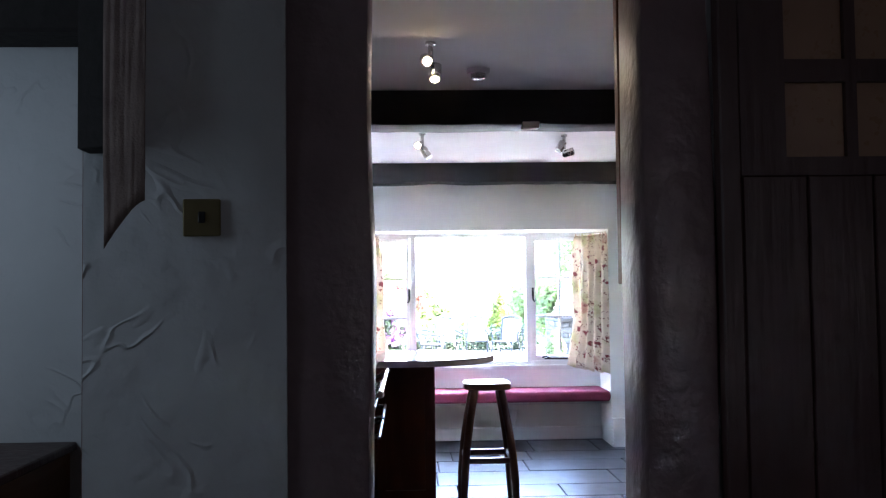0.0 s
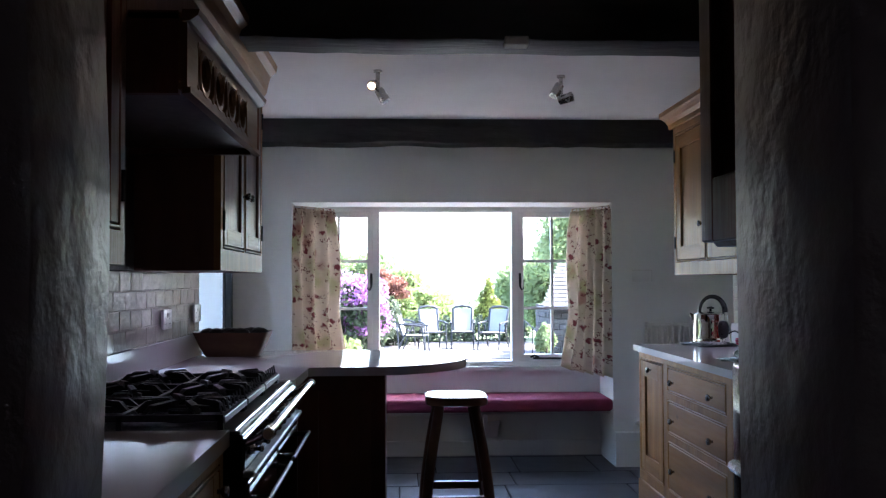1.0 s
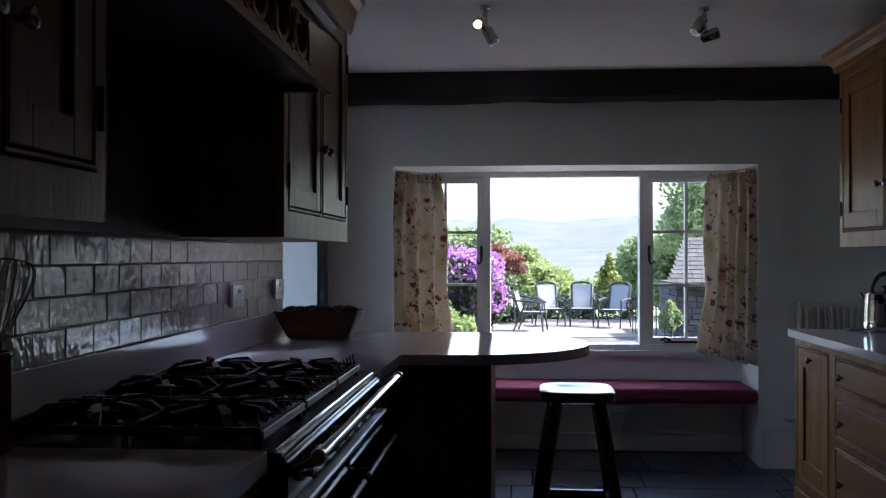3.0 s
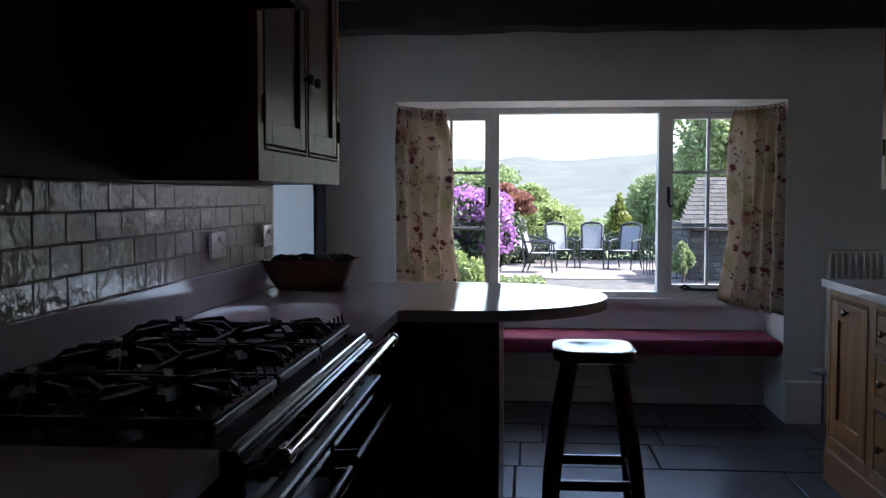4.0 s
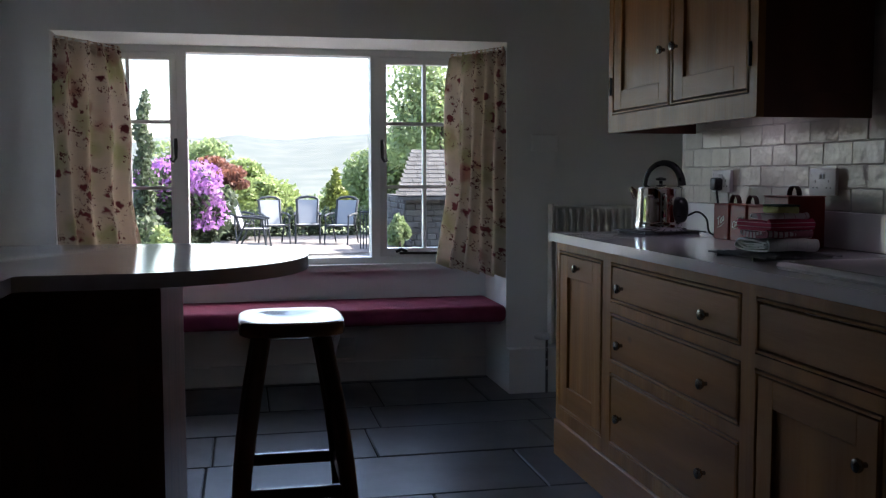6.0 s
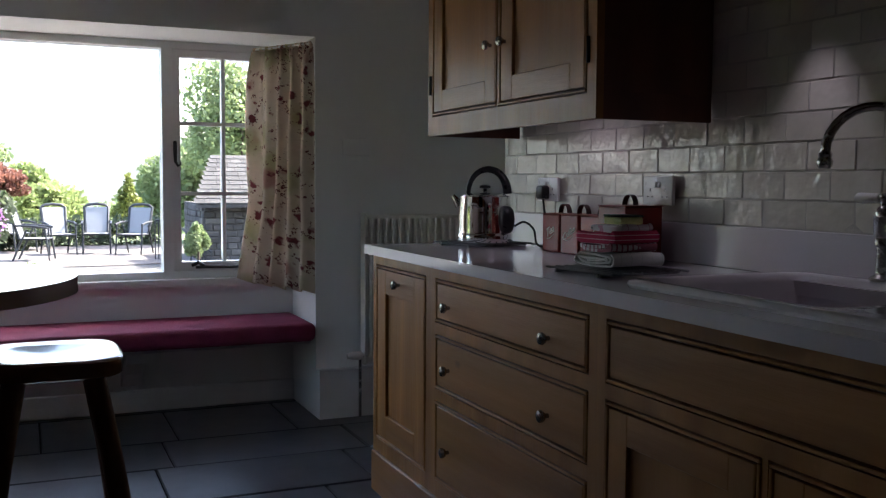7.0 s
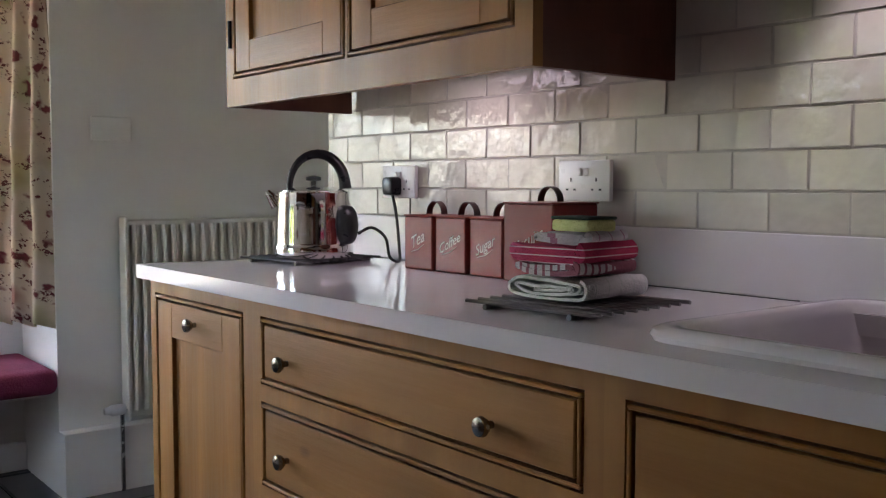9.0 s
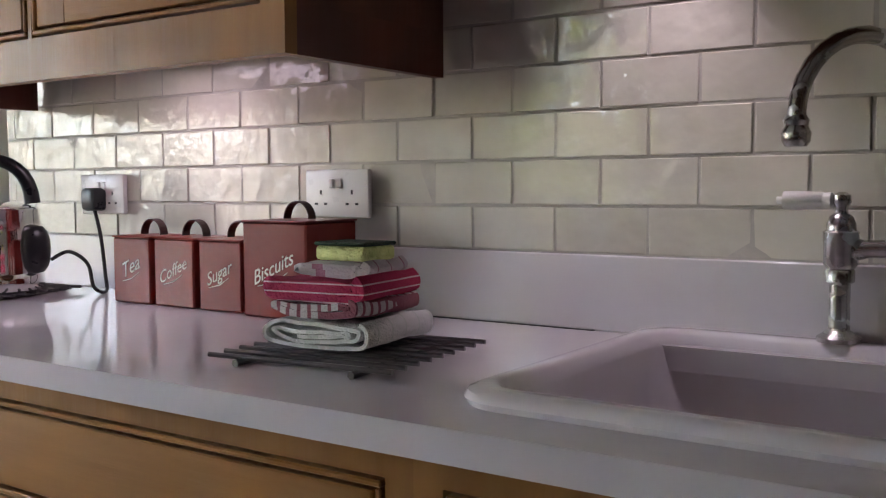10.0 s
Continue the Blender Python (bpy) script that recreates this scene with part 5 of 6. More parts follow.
for k in range(28):
    x = 4.175 + k * 0.038
    part("rib", tube([(x, 8.535, 0.29), (x, 8.526, 0.33), (x, 8.526, 0.93), (x, 8.535, 0.965)], 0.013, 8), RADIATOR, u, "", True)
part("end_cap", box(4.138, 4.15, 8.515, 8.58, 0.255, 0.995, 0.003), RADIATOR, u)
part("valve", lathe([(0.018, 0.0), (0.02, -0.01), (0.02, -0.05), (0.016, -0.055), (0.012, -0.075)], (4.13, 8.53, 0.30), 14, "x"), WHITE_PLASTIC, u, "white radiator valve", True)
part("pipe", tube([(4.135, 8.53, 0.30), (4.12, 8.53, 0.28), (4.12, 8.53, 0.0)], 0.008, 8), STEEL, u)
u = thing("blank_plate", (4.12, 8.595, 1.31), "cream double blanking plate on the plaster", "wall plate")
part("plate", box(4.05, 4.197, 8.589, 8.5995, 1.27, 1.356, 0.003), PLASTER, u)

# ---- ceiling fittings ----
def spot_fitting(x, y, heads, label):
    u = thing("ceiling_spotlight", (x, y, CEILING), label, "spotlight", "ceiling spotlights")
    part("base", lathe([(0.022, 0), (0.022, -0.012), (0.006, -0.014)], (x, y, CEILING), 16), STEEL, u, "", True)
    part("stem", tube([(x, y, CEILING - 0.012), (x, y, CEILING - 0.10)], 0.011, 10), STEEL, u, "", True)
    for k, (dx, dy, dz_, lit) in enumerate(heads):
        d = Vector((dx, dy, dz_)).normalized()
        c = Vector((x, y, CEILING - 0.075 - 0.05 * k)) + Vector((0.02 * (1 if k else -1), 0, 0))
        h = part("head", tube([c - d * 0.035, c - d * 0.03, c + d * 0.035, c + d * 0.045], [0.014, 0.024, 0.027, 0.026], 16), STEEL, u, "brushed steel lamp head", True)
        part("bulb", tube([c + d * 0.0455, c + d * 0.047], 0.019, 14), BULB if lit else GLASS_DARK, h, "lit halogen bulb" if lit else "unlit halogen bulb")
        if lit:
            p = c + d * 0.06
            lob, ld = lamp("spot_bulb", "SPOT", look(p, p + d), 0.035, (1.0, 0.78, 0.52))
            ld.spot_size, ld.spot_blend, ld.shadow_soft_size = radians(80), 0.6, 0.02


GLASS_DARK = surf("dark_lens", (0.2, 0.2, 0.2), (0.15, 0.15, 0.15), 0.1, 10.0)
spot_fitting(2.32, 6.88, [(-0.25, -1.0, -0.35, True), (0.5, -0.2, -0.9, False)], "brushed steel twin spotlight with one lit bulb")
spot_fitting(3.29, 6.98, [(-0.5, -0.2, -0.9, False), (0.7, -0.3, 0.2, False)], "brushed steel twin spotlight angled two ways")
spot_fitting(2.32, 4.52, [(0.1, -1.0, -0.4, True), (-0.1, -0.5, -0.9, True)], "brushed steel twin spotlight with lit bulbs")
spot_fitting(3.29, 4.52, [(0.1, -1.0, -0.4, True), (0.6, -0.2, -0.7, False)], "brushed steel twin spotlight with one lit bulb")
u = thing("smoke_alarm", (2.56, 5.02, CEILING), "white round smoke alarm on the ceiling", "smoke alarm")
part("base", lathe([(0.055, 0), (0.055, -0.02), (0.05, -0.024)], (2.56, 5.02, CEILING), 24), WHITE_PLASTIC, u, "", True)
part("sensor", lathe([(0.038, -0.024), (0.036, -0.045), (0.028, -0.05), (0.005, -0.05)], (2.56, 5.02, CEILING), 24), STEEL, u, "grey sensor ring", True)

# lamps of the room that stay out of view: over the sink, under the wall cupboard, in the cooker hood
lob, ld = lamp("sink_downlight", "SPOT", look((4.30, 5.90, 1.625), (4.36, 5.90, 0.9)), 0.17, (0.88, 0.80, 1.0))
ld.spot_size, ld.spot_blend, ld.shadow_soft_size = radians(66), 0.35, 0.045
lob, ld = lamp("cupboard_light", "AREA", look((4.22, 6.85, 1.378), (4.22, 6.85, 0.9)), 0.026, (0.86, 0.76, 1.0))
ld.shape, ld.size, ld.size_y = "RECTANGLE", 0.22, 0.22
for ly, power in ((3.62, 0.006), (5.95, 0.016)):
    lob, ld = lamp("cupboard_light", "AREA", look((1.62, ly, 1.318), (1.62, ly, 0.9)), power, (0.82, 0.66, 1.0))
    ld.shape, ld.size, ld.size_y = "RECTANGLE", 0.06, 0.06
lob, ld = lamp("hood_light", "POINT", Matrix.Translation((1.86, 5.05, 1.76)), 0.004, (1.0, 0.6, 0.3))
ld.shadow_soft_size = 0.02

# ---- hall ----
u = thing("light_switch", (1.745, 2.675, 1.49), "old brass light switch plate on swirled plaster", "light switch")
part("plate", box(1.703, 1.788, 2.668, 2.679, 1.448, 1.533, 0.003), BRASS_OLD, u)
part("rocker", box(1.738, 1.754, 2.664, 2.669, 1.478, 1.504, 0.002), BLACK_PLASTIC, u, "dark rocker switch")
tail = hanging_cloth("cloth_tail", (1.565, 2.55), (1.655, 2.53), 1.52, 2.37, 0.6, 0.004, 0.0, None, 5.0, drop=lambda s: 0.11 - 0.11 * s)
# darker than the curtains: the shade it hangs in is put into the cloth colour
TAILCLOTH = surf("shaded_floral_tail", (0.15, 0.105, 0.095), (0.28, 0.22, 0.19), 0.95, 9.0, 0.3, 200.0)
tail.data.materials[0] = TAILCLOTH
tagged(tail, "floral fabric tail hanging from above the passage", "curtain")
tagged(part("dark_bracket", prism([(1.49, 2.60), (1.56, 2.57), (1.56, 2.70), (1.49, 2.70)], 1.64, CEILING), BLACKWOOD), "dark timber bracket under the hall ceiling", "timber bracket", kind="structure")
tagged(part("passage_lintel", box(0.0, 1.476, 3.16, 3.35, 2.055, CEILING, 0.01), BLACKWOOD), "dark timber lintel over the passage", "lintel", kind="structure")
u = thing("passage_cupboard", (1.1, 3.15, 0), "low orange-brown wooden cupboard with a dark top in the passage", "cupboard")
part("top", box(0.6, 1.24, 2.80, 3.35, 0.865, 0.89, 0.004), DARKWOOD, u, "dark wooden top")
part("body", box(0.62, 1.22, 2.82, 3.35, 0.0, 0.865, 0.003), OAK_MID, u)
for a in (0.64, 0.93):
    part("door", box(a, a + 0.27, 2.805, 2.82, 0.08, 0.82, 0.004), OAK_MID, u)

door = thing("door_1", (3.3, 2.54, 0), "dark plank door with small glazed panes at the top", "door", kind="structure")
D0, D1 = 2.525, 2.555
# amber light from behind is painted into the panes; they are opaque
PANE = surf("amber_backlight_colour", (0.34, 0.21, 0.13), (0.28, 0.17, 0.10), 0.3, 3.0)
x0, x1 = 2.94, 3.67
xs = [3.04, 3.175, 3.20, 3.335, 3.36, 3.50]
bm = bmesh.new()
for a, b in ((x0, xs[0]), (xs[1], xs[2]), (xs[3], xs[4]), (xs[5], x1)):
    add_box(bm, a, b, D0, D1, 1.56, 2.06)
for a, b in ((xs[0], xs[1]), (xs[2], xs[3]), (xs[4], xs[5])):
    for z0, z1 in ((1.56, 1.60), (1.765, 1.815), (1.98, 2.06)):
        add_box(bm, a, b, D0, D1, z0, z1)
part("top_frame", bm, DARKWOOD, door)
for a, b in ((xs[0], xs[1]), (xs[2], xs[3]), (xs[4], xs[5])):
    for z0, z1 in ((1.60, 1.765), (1.815, 1.98)):
        part("pane", box(a, b, D1 - 0.014, D1 - 0.01, z0, z1), PANE, door)
for k in range(5):
    a = x0 + k * 0.146
    part("plank", box(a + 0.001, a + 0.145, D0, D1, 0.01, 1.56, 0.004), DARKWOOD, door)
part("frame_post", box(2.89, 2.935, 2.51, 2.559, 0, 2.12, 0.004), DARKWOOD, door)
part("frame_head", box(2.935, 3.70, 2.51, 2.559, 2.065, 2.12, 0.004), DARKWOOD, door)

# dark appliance just inside the doorway
u = thing("larder_fridge", (3.15, 2.85, 0), "black glossy fridge with a steel bar handle", "fridge")
part("body", box(2.80, 3.5, 2.79, 3.0, 0.03, 1.2, 0.012, 3), ENAMEL, u, "", True)
part("door_handle", tube([(2.797, 2.80, 1.12), (2.777, 2.88, 1.09), (2.797, 2.98, 1.08)], 0.007, 8), STEEL, u, "steel bar handle", True)

# ---- outside ----
GZ = -0.40
GRAVEL = surf("pale_gravel", (0.10, 0.097, 0.091), (0.022, 0.021, 0.020), 0.95, 6.0, 0.9, 30.0, detail=9.0)
GRASS = surf("meadow", (0.09, 0.12, 0.05), (0.07, 0.095, 0.04), 0.95, 0.3, 0.6, 6.0)
PAVING = surf("patio_stone", (0.155, 0.135, 0.122), (0.115, 0.103, 0.095), 0.9, 3.0, 0.4, 20.0)
HILLSIDE = surf("far_fell", (0.032, 0.044, 0.041), (0.078, 0.085, 0.070), 0.95, 0.05, 0.0, 0.2, detail=9.0)
STONE = surf("barn_stone", (0.085, 0.08, 0.075), (0.045, 0.043, 0.04), 0.95, 3.0, 0.8, 14.0, island=0.3)
ROOFSLATE = surf("roof_slate", (0.050, 0.049, 0.048), (0.022, 0.022, 0.022), 0.9, 5.0, 0.5, 30.0, island=0.2)
BARK = surf("bark", (0.09, 0.07, 0.05), (0.05, 0.04, 0.03), 0.95, 12.0, 0.8, 40.0, stretch=(1, 1, 0.2))
SEATMESH = surf("blue_grey_mesh", (0.24, 0.255, 0.27), (0.20, 0.215, 0.23), 0.8, 8.0, 0.3, 200.0)
FRAMEBLUE = surf("dark_blue_frame", (0.008, 0.011, 0.016), (0.012, 0.016, 0.022), 0.55, 10.0)


def leaf_mat(name, c1, c2):
    m = surf(name, c1, c2, 0.55, 1.6, 0.0, 20.0)
    nt = m.node_tree
    p = nt.nodes["Principled BSDF"]
    tr = nt.nodes.new("ShaderNodeBsdfTranslucent")
    nt.links.new(p.inputs["Base Color"].links[0].from_socket, tr.inputs["Color"])
    mix = nt.nodes.new("ShaderNodeMixShader")
    mix.inputs[0].default_value = 0.5
    nt.links.new(p.outputs[0], mix.inputs[1])
    nt.links.new(tr.outputs[0], mix.inputs[2])
    nt.links.new(mix.outputs[0], nt.nodes["Material Output"].inputs["Surface"])
    return m


LEAF_GREEN = leaf_mat("fresh_leaf", (0.25, 0.315, 0.145), (0.175, 0.23, 0.105))
LEAF_LIME = leaf_mat("lime_leaf", (0.28, 0.34, 0.125), (0.20, 0.26, 0.10))
LEAF_DARK = leaf_mat("dark_leaf", (0.055, 0.075, 0.04), (0.085, 0.11, 0.06))
LEAF_RED = leaf_mat("copper_leaf", (0.22, 0.10, 0.07), (0.14, 0.06, 0.045))
LEAF_GOLD = leaf_mat("golden_leaf", (0.20, 0.22, 0.05), (0.13, 0.16, 0.04))
PETAL = leaf_mat("purple_petal", (0.44, 0.22, 0.48), (0.34, 0.15, 0.40))
PETAL_PALE = leaf_mat("pale_petal", (0.6, 0.42, 0.58), (0.5, 0.32, 0.5))


def leaves(name, lumps, count, size, mat, seed, parent, shell=0.55, label=""):
    """Many small leaf blades scattered through lumps of (x, y, z, rx, ry, rz)."""
    rng = np.random.default_rng(seed)
    vol = np.array([l[3] * l[4] * l[5] for l in lumps]) ** 0.67
    pick = rng.choice(len(lumps), count, p=vol / vol.sum())
    L = np.array(lumps)[pick]
    d = rng.normal(size=(count, 3))
    d /= np.linalg.norm(d, axis=1)[:, None]
    r = shell + (1.08 - shell) * rng.random(count) ** 0.6
    c = L[:, :3] + d * L[:, 3:] * r[:, None]
    a = rng.normal(size=(count, 3))
    a /= np.linalg.norm(a, axis=1)[:, None]
    b = np.cross(a, rng.normal(size=(count, 3)))
    b /= np.linalg.norm(b, axis=1)[:, None]
    s = size * (0.6 + 0.8 * rng.random(count))[:, None]
    a, b = a * s, b * s * 0.55
    v = np.stack([c - a, c + b, c + a, c - b], axis=1).reshape(-1, 3)
    me = bpy.data.meshes.new(name)
    me.from_pydata(v.tolist(), [], np.arange(count * 4).reshape(-1, 4).tolist())
    me.materials.append(mat)
    ob = new(name, me)
    ob.parent = parent
    if parent.type == "EMPTY":
        ob.matrix_parent_inverse = Matrix.Translation(-parent.location)
    if label:
        ob["label"] = label
    ob["kind"] = "stuff"
    return ob


def clump(x, y, z, rx, ry, rz, n, seed):
    """Uneven lumps inside a larger form."""
    rnd = random.Random(seed)
    out = []
    for _ in range(n):
        a, b = rnd.uniform(0, math.tau), rnd.uniform(-0.9, 1)
        r = rnd.uniform(0.4, 0.85)
        k = rnd.uniform(0.28, 0.48)
        out.append((x + r * rx * math.cos(a) * math.sqrt(1 - min(1, b * b)), y + r * ry * math.sin(a) * math.sqrt(1 - min(1, b * b)), z + r * rz * b, rx * k, ry * k, rz * k))
    return out


def plant(name, base, label, category, crown, count, size, mat, seed, trunk_h, trunk_r, group=""):
    u = thing(name, base, label, category, group)
    x, y, z = base
    part("trunk", tube([(x, y, z - 0.05), (x + 0.1 * trunk_h * 0.2, y, z + trunk_h * 0.5), (x, y + 0.03, z + trunk_h)], [trunk_r, trunk_r * 0.8, trunk_r * 0.4], 8), BARK, u, "", True)
    rnd = random.Random(seed + 50)
    for l in rnd.sample(crown, min(7, len(crown))):
        part("limb", tube([(x, y, z + trunk_h * rnd.uniform(0.3, 0.9)), ((x + l[0]) / 2, (y + l[1]) / 2, (z + trunk_h + l[2]) / 2), l[:3]], [trunk_r * 0.5, trunk_r * 0.3, trunk_r * 0.1], 6), BARK, u)
    leaves("crown", crown, count, size, mat, seed, u)
    return u


# ground: gravel yard, falling away to the valley and rising as far fells
def ground_height(x, y):
    h = GZ
    if y > 33:
        h -= 14 * (1 - math.exp(-(y - 33) / 60.0))
    if y > 300:
        t = min(1.0, (y - 300) / 620.0)
        ridge = 50 + 10 * noise.noise((x * 0.006, 3.0, 0.0)) + 5 * noise.noise((x * 0.02, 9.0, 0.0)) + 0.02 * (x - 60)
        h += ridge * (t * t * (3 - 2 * t)) + 9 * noise.noise((x * 0.012, y * 0.008, 1.0)) * t + 5 * abs(noise.noise((x * 0.03, y * 0.02, 4.0))) * t
    return h


ys = [-60, -20, 0, 9.2, 14, 20, 26, 33] + [33 + 1.18 ** k for k in range(8, 41)]
ys = [y for y in ys if y < 990] + [1000, 1100]
xs = [-900, -600, -400, -250] + list(range(-180, 261, 6)) + [300, 400, 600, 900]
verts = [(x, y, ground_height(x, y)) for y in ys for x in xs]
nx = len(xs)
faces = [(j * nx + i, j * nx + i + 1, (j + 1) * nx + i + 1, (j + 1) * nx + i) for j in range(len(ys) - 1) for i in range(nx - 1)]
me = bpy.data.meshes.new("ground")
me.from_pydata(verts, [], faces)
me.polygons.foreach_set("use_smooth", [True] * len(me.polygons))
me.materials.append(GRAVEL)
me.materials.append(GRASS)
me.materials.append(HILLSIDE)
for p in me.polygons:
    yy = p.center.y
    p.material_index = 0 if yy < 26 else (1 if yy < 250 else 2)
tagged(new("ground", me), "pale gravel yard running out to meadow and fells", "ground", kind="structure")
patio = [(3.6 + 3.4 * math.cos(a), 25.6 + 3.2 * math.sin(a)) for a in (math.tau * k / 40 for k in range(40))]
tagged(part("patio", prism(patio, GZ - 0.05, GZ + 0.02), PAVING), "round pale stone patio in the garden", "patio", kind="structure")


def garden_chair(x, y, turn, label):
    u = thing("garden_chair", (0, 0, 0), label, "garden chair", "garden chairs")
    fr = FRAMEBLUE
    w = 0.27
    part("seat", box(-w + 0.03, w - 0.03, -0.24, 0.24, 0.40, 0.42, 0.006), SEATMESH, u, "pale mesh seat")
    back = [(-0.20, 0.23, 0.43), (0.20, 0.23, 0.43), (0.23, 0.40, 0.96), (-0.23, 0.40, 0.96)]
    bm = bmesh.new()
    f0 = [bm.verts.new(p) for p in back]
    f1 = [bm.verts.new((p[0], p[1] + 0.012, p[2])) for p in back]
    bm.faces.new(f0)
    bm.faces.new(f1[::-1])
    for k in range(4):
        bm.faces.new((f0[k], f0[(k + 1) % 4], f1[(k + 1) % 4], f1[k]))
    part("backrest", bm, SEATMESH, u, "pale mesh backrest")
    part("back_frame", tube([(-0.215, 0.24, 0.40), (-0.245, 0.41, 0.96), (-0.17, 0.425, 1.01), (0, 0.43, 1.03), (0.17, 0.425, 1.01), (0.245, 0.41, 0.96), (0.215, 0.24, 0.40)], 0.03, 8), fr, u, "", True)
    part("seat_frame", tube([(-w + 0.02, -0.25, 0.41), (w - 0.02, -0.25, 0.41), (w - 0.02, 0.25, 0.41), (-w + 0.02, 0.25, 0.41), (-w + 0.02, -0.25, 0.41)], 0.017, 8), fr, u, "", True)
    for s in (-1, 1):
        part("leg", tube([(s * w, -0.30, 0.0), (s * w, -0.22, 0.62)], 0.018, 8), fr, u)
        part("leg", tube([(s * w, 0.36, 0.0), (s * w, 0.10, 0.60)], 0.018, 8), fr, u)
        part("armrest", tube([(s * (w + 0.01), -0.27, 0.62), (s * (w + 0.015), -0.05, 0.655), (s * w, 0.32, 0.67)], [0.024, 0.026, 0.02], 8), fr, u, "", True)
    u.matrix_basis = pose(x, y, GZ + 0.02, 0, 0, turn)


for x, y, turn in ((2.45, 26.3, 40), (2.80, 24.1, 78), (3.26, 25.5, 14), (4.0, 25.6, -4), (4.70, 25.1, -28)):
    garden_chair(x, y, turn, "dark blue garden armchair with pale mesh back")

# planting
u = plant("rhododendron", (1.25, 22.6, GZ), "purple flowering rhododendron bush by the patio", "shrub", clump(1.3, 22.5, 0.55, 1.0, 0.9, 0.95, 16, 1), 5000, 0.07, LEAF_DARK, 1, 0.7, 0.06)
leaves("blossom", clump(1.3, 22.3, 0.75, 1.0, 0.8, 0.72, 14, 2), 3600, 0.055, PETAL, 2, u, 0.75, "purple blossom")
leaves("pale_blossom", clump(1.9, 22.6, 0.75, 0.5, 0.5, 0.5, 8, 3), 700, 0.05, PETAL_PALE, 3, u, 0.75, "pale pink blossom")
plant("shrub", (2.0, 27.0, GZ), "low dark shrubs behind the patio chairs", "shrub", clump(2.0, 27.0, -0.05, 1.0, 0.5, 0.4, 10, 4), 1800, 0.06, LEAF_DARK, 4, 0.3, 0.03, "garden shrubs")
plant("shrub", (4.2, 28.2, GZ), "low dark hedge behind the patio chairs", "shrub", [(1.6 + 0.5 * k, 28.3, -0.1, 0.42, 0.4, 0.42) for k in range(9)], 3200, 0.06, LEAF_DARK, 5, 0.3, 0.03, "garden shrubs")
plant("shrub", (1.55, 17.3, GZ), "lime green shrub near the window", "shrub", clump(1.55, 17.3, 0.0, 0.32, 0.3, 0.42, 10, 6), 1600, 0.045, LEAF_LIME, 6, 0.3, 0.03, "garden shrubs")
plant("shrub", (1.0, 18.6, GZ), "dark green shrub near the window", "shrub", clump(0.95, 19.0, 0.0, 0.9, 0.5, 0.5, 12, 16), 2600, 0.05, LEAF_DARK, 16, 0.4, 0.03, "garden shrubs")
plant("maple_tree", (2.1, 29.6, GZ), "copper-leaved maple above the blossom", "tree", clump(2.0, 29.5, 1.2, 0.95, 0.8, 0.45, 12, 7), 2600, 0.07, LEAF_RED, 7, 1.2, 0.06, "garden trees")
plant("hedge", (3.1, 30.5, GZ), "yellow-green clipped shrub beyond the patio", "shrub", clump(3.15, 30.5, 0.35, 0.95, 0.8, 0.85, 14, 8), 4200, 0.07, LEAF_LIME, 8, 0.8, 0.05, "garden shrubs")
plant("hedge", (4.35, 33.0, GZ), "fresh green shrub beyond the patio", "shrub", clump(4.3, 33.0, -0.1, 0.7, 0.7, 0.55, 10, 9), 2600, 0.07, LEAF_GREEN, 9, 0.6, 0.05, "garden shrubs")
plant("garden_tree", (1.2, 35.8, GZ), "fresh green garden tree", "tree", clump(1.2, 35.6, 1.4, 1.6, 1.0, 1.0, 16, 10), 4200, 0.09, LEAF_GREEN, 10, 2.0, 0.09, "garden trees")
plant("garden_tree", (2.7, 39.6, GZ), "light green garden tree", "tree", clump(2.5, 39.5, 0.9, 1.2, 1.0, 0.7, 14, 11), 3400, 0.09, LEAF_LIME, 11, 1.6, 0.08, "garden trees")
cone = [(5.40 + 0.10 * random.Random(k).uniform(-1, 1), 33.6, GZ + 0.15 + 0.135 * k, 0.62 * (1 - k / 12.5), 0.62 * (1 - k / 12.5), 0.16) for k in range(12)]
plant("conifer", (5.40, 33.6, GZ), "small golden conical conifer", "tree", cone, 3600, 0.06, LEAF_GOLD, 12, 1.3, 0.05, "garden trees")
for k, (x, y, z, r, n) in enumerate(((6.9, 40.5, 0.1, 1.3, 5200), (8.1, 38.5, 1.2, 1.8, 6500), (9.6, 39.0, 1.8, 2.0, 6000), (6.0, 44.0, -0.9, 1.2, 3000))):
    plant("broadleaf_tree", (x, y, GZ), "fresh green broadleaf tree in the valley edge", "tree", clump(x, y, z, r, 1.2, r, 18, 20 + k), n, 0.1, LEAF_GREEN, 20 + k, max(0.3, z - GZ), 0.12, "valley trees")
plant("broadleaf_tree", (7.6, 28.2, GZ), "tall open birch tree behind the barn", "tree", clump(7.5, 28.2, 2.7, 1.5, 1.2, 1.75, 34, 30), 6500, 0.075, LEAF_GREEN, 30, 3.6, 0.11, "valley trees")
plant("broadleaf_tree", (6.6, 29.8, GZ), "leafy green tree beside the steps", "tree", clump(6.65, 29.6, 0.75, 0.75, 0.7, 1.1, 16, 31), 4200, 0.075, LEAF_GREEN, 31, 1.5, 0.08, "valley trees")
plant("dark_yew", (0.95, 20.4, GZ), "narrow dark yew at the garden edge", "tree", [(0.98 + 0.05 * (k % 3 - 1), 20.4, GZ + 0.3 + 0.22 * k, 0.2 * (1.15 - k / 14), 0.2, 0.2) for k in range(12)], 2400, 0.05, LEAF_DARK, 32, 2.0, 0.05, "garden trees")
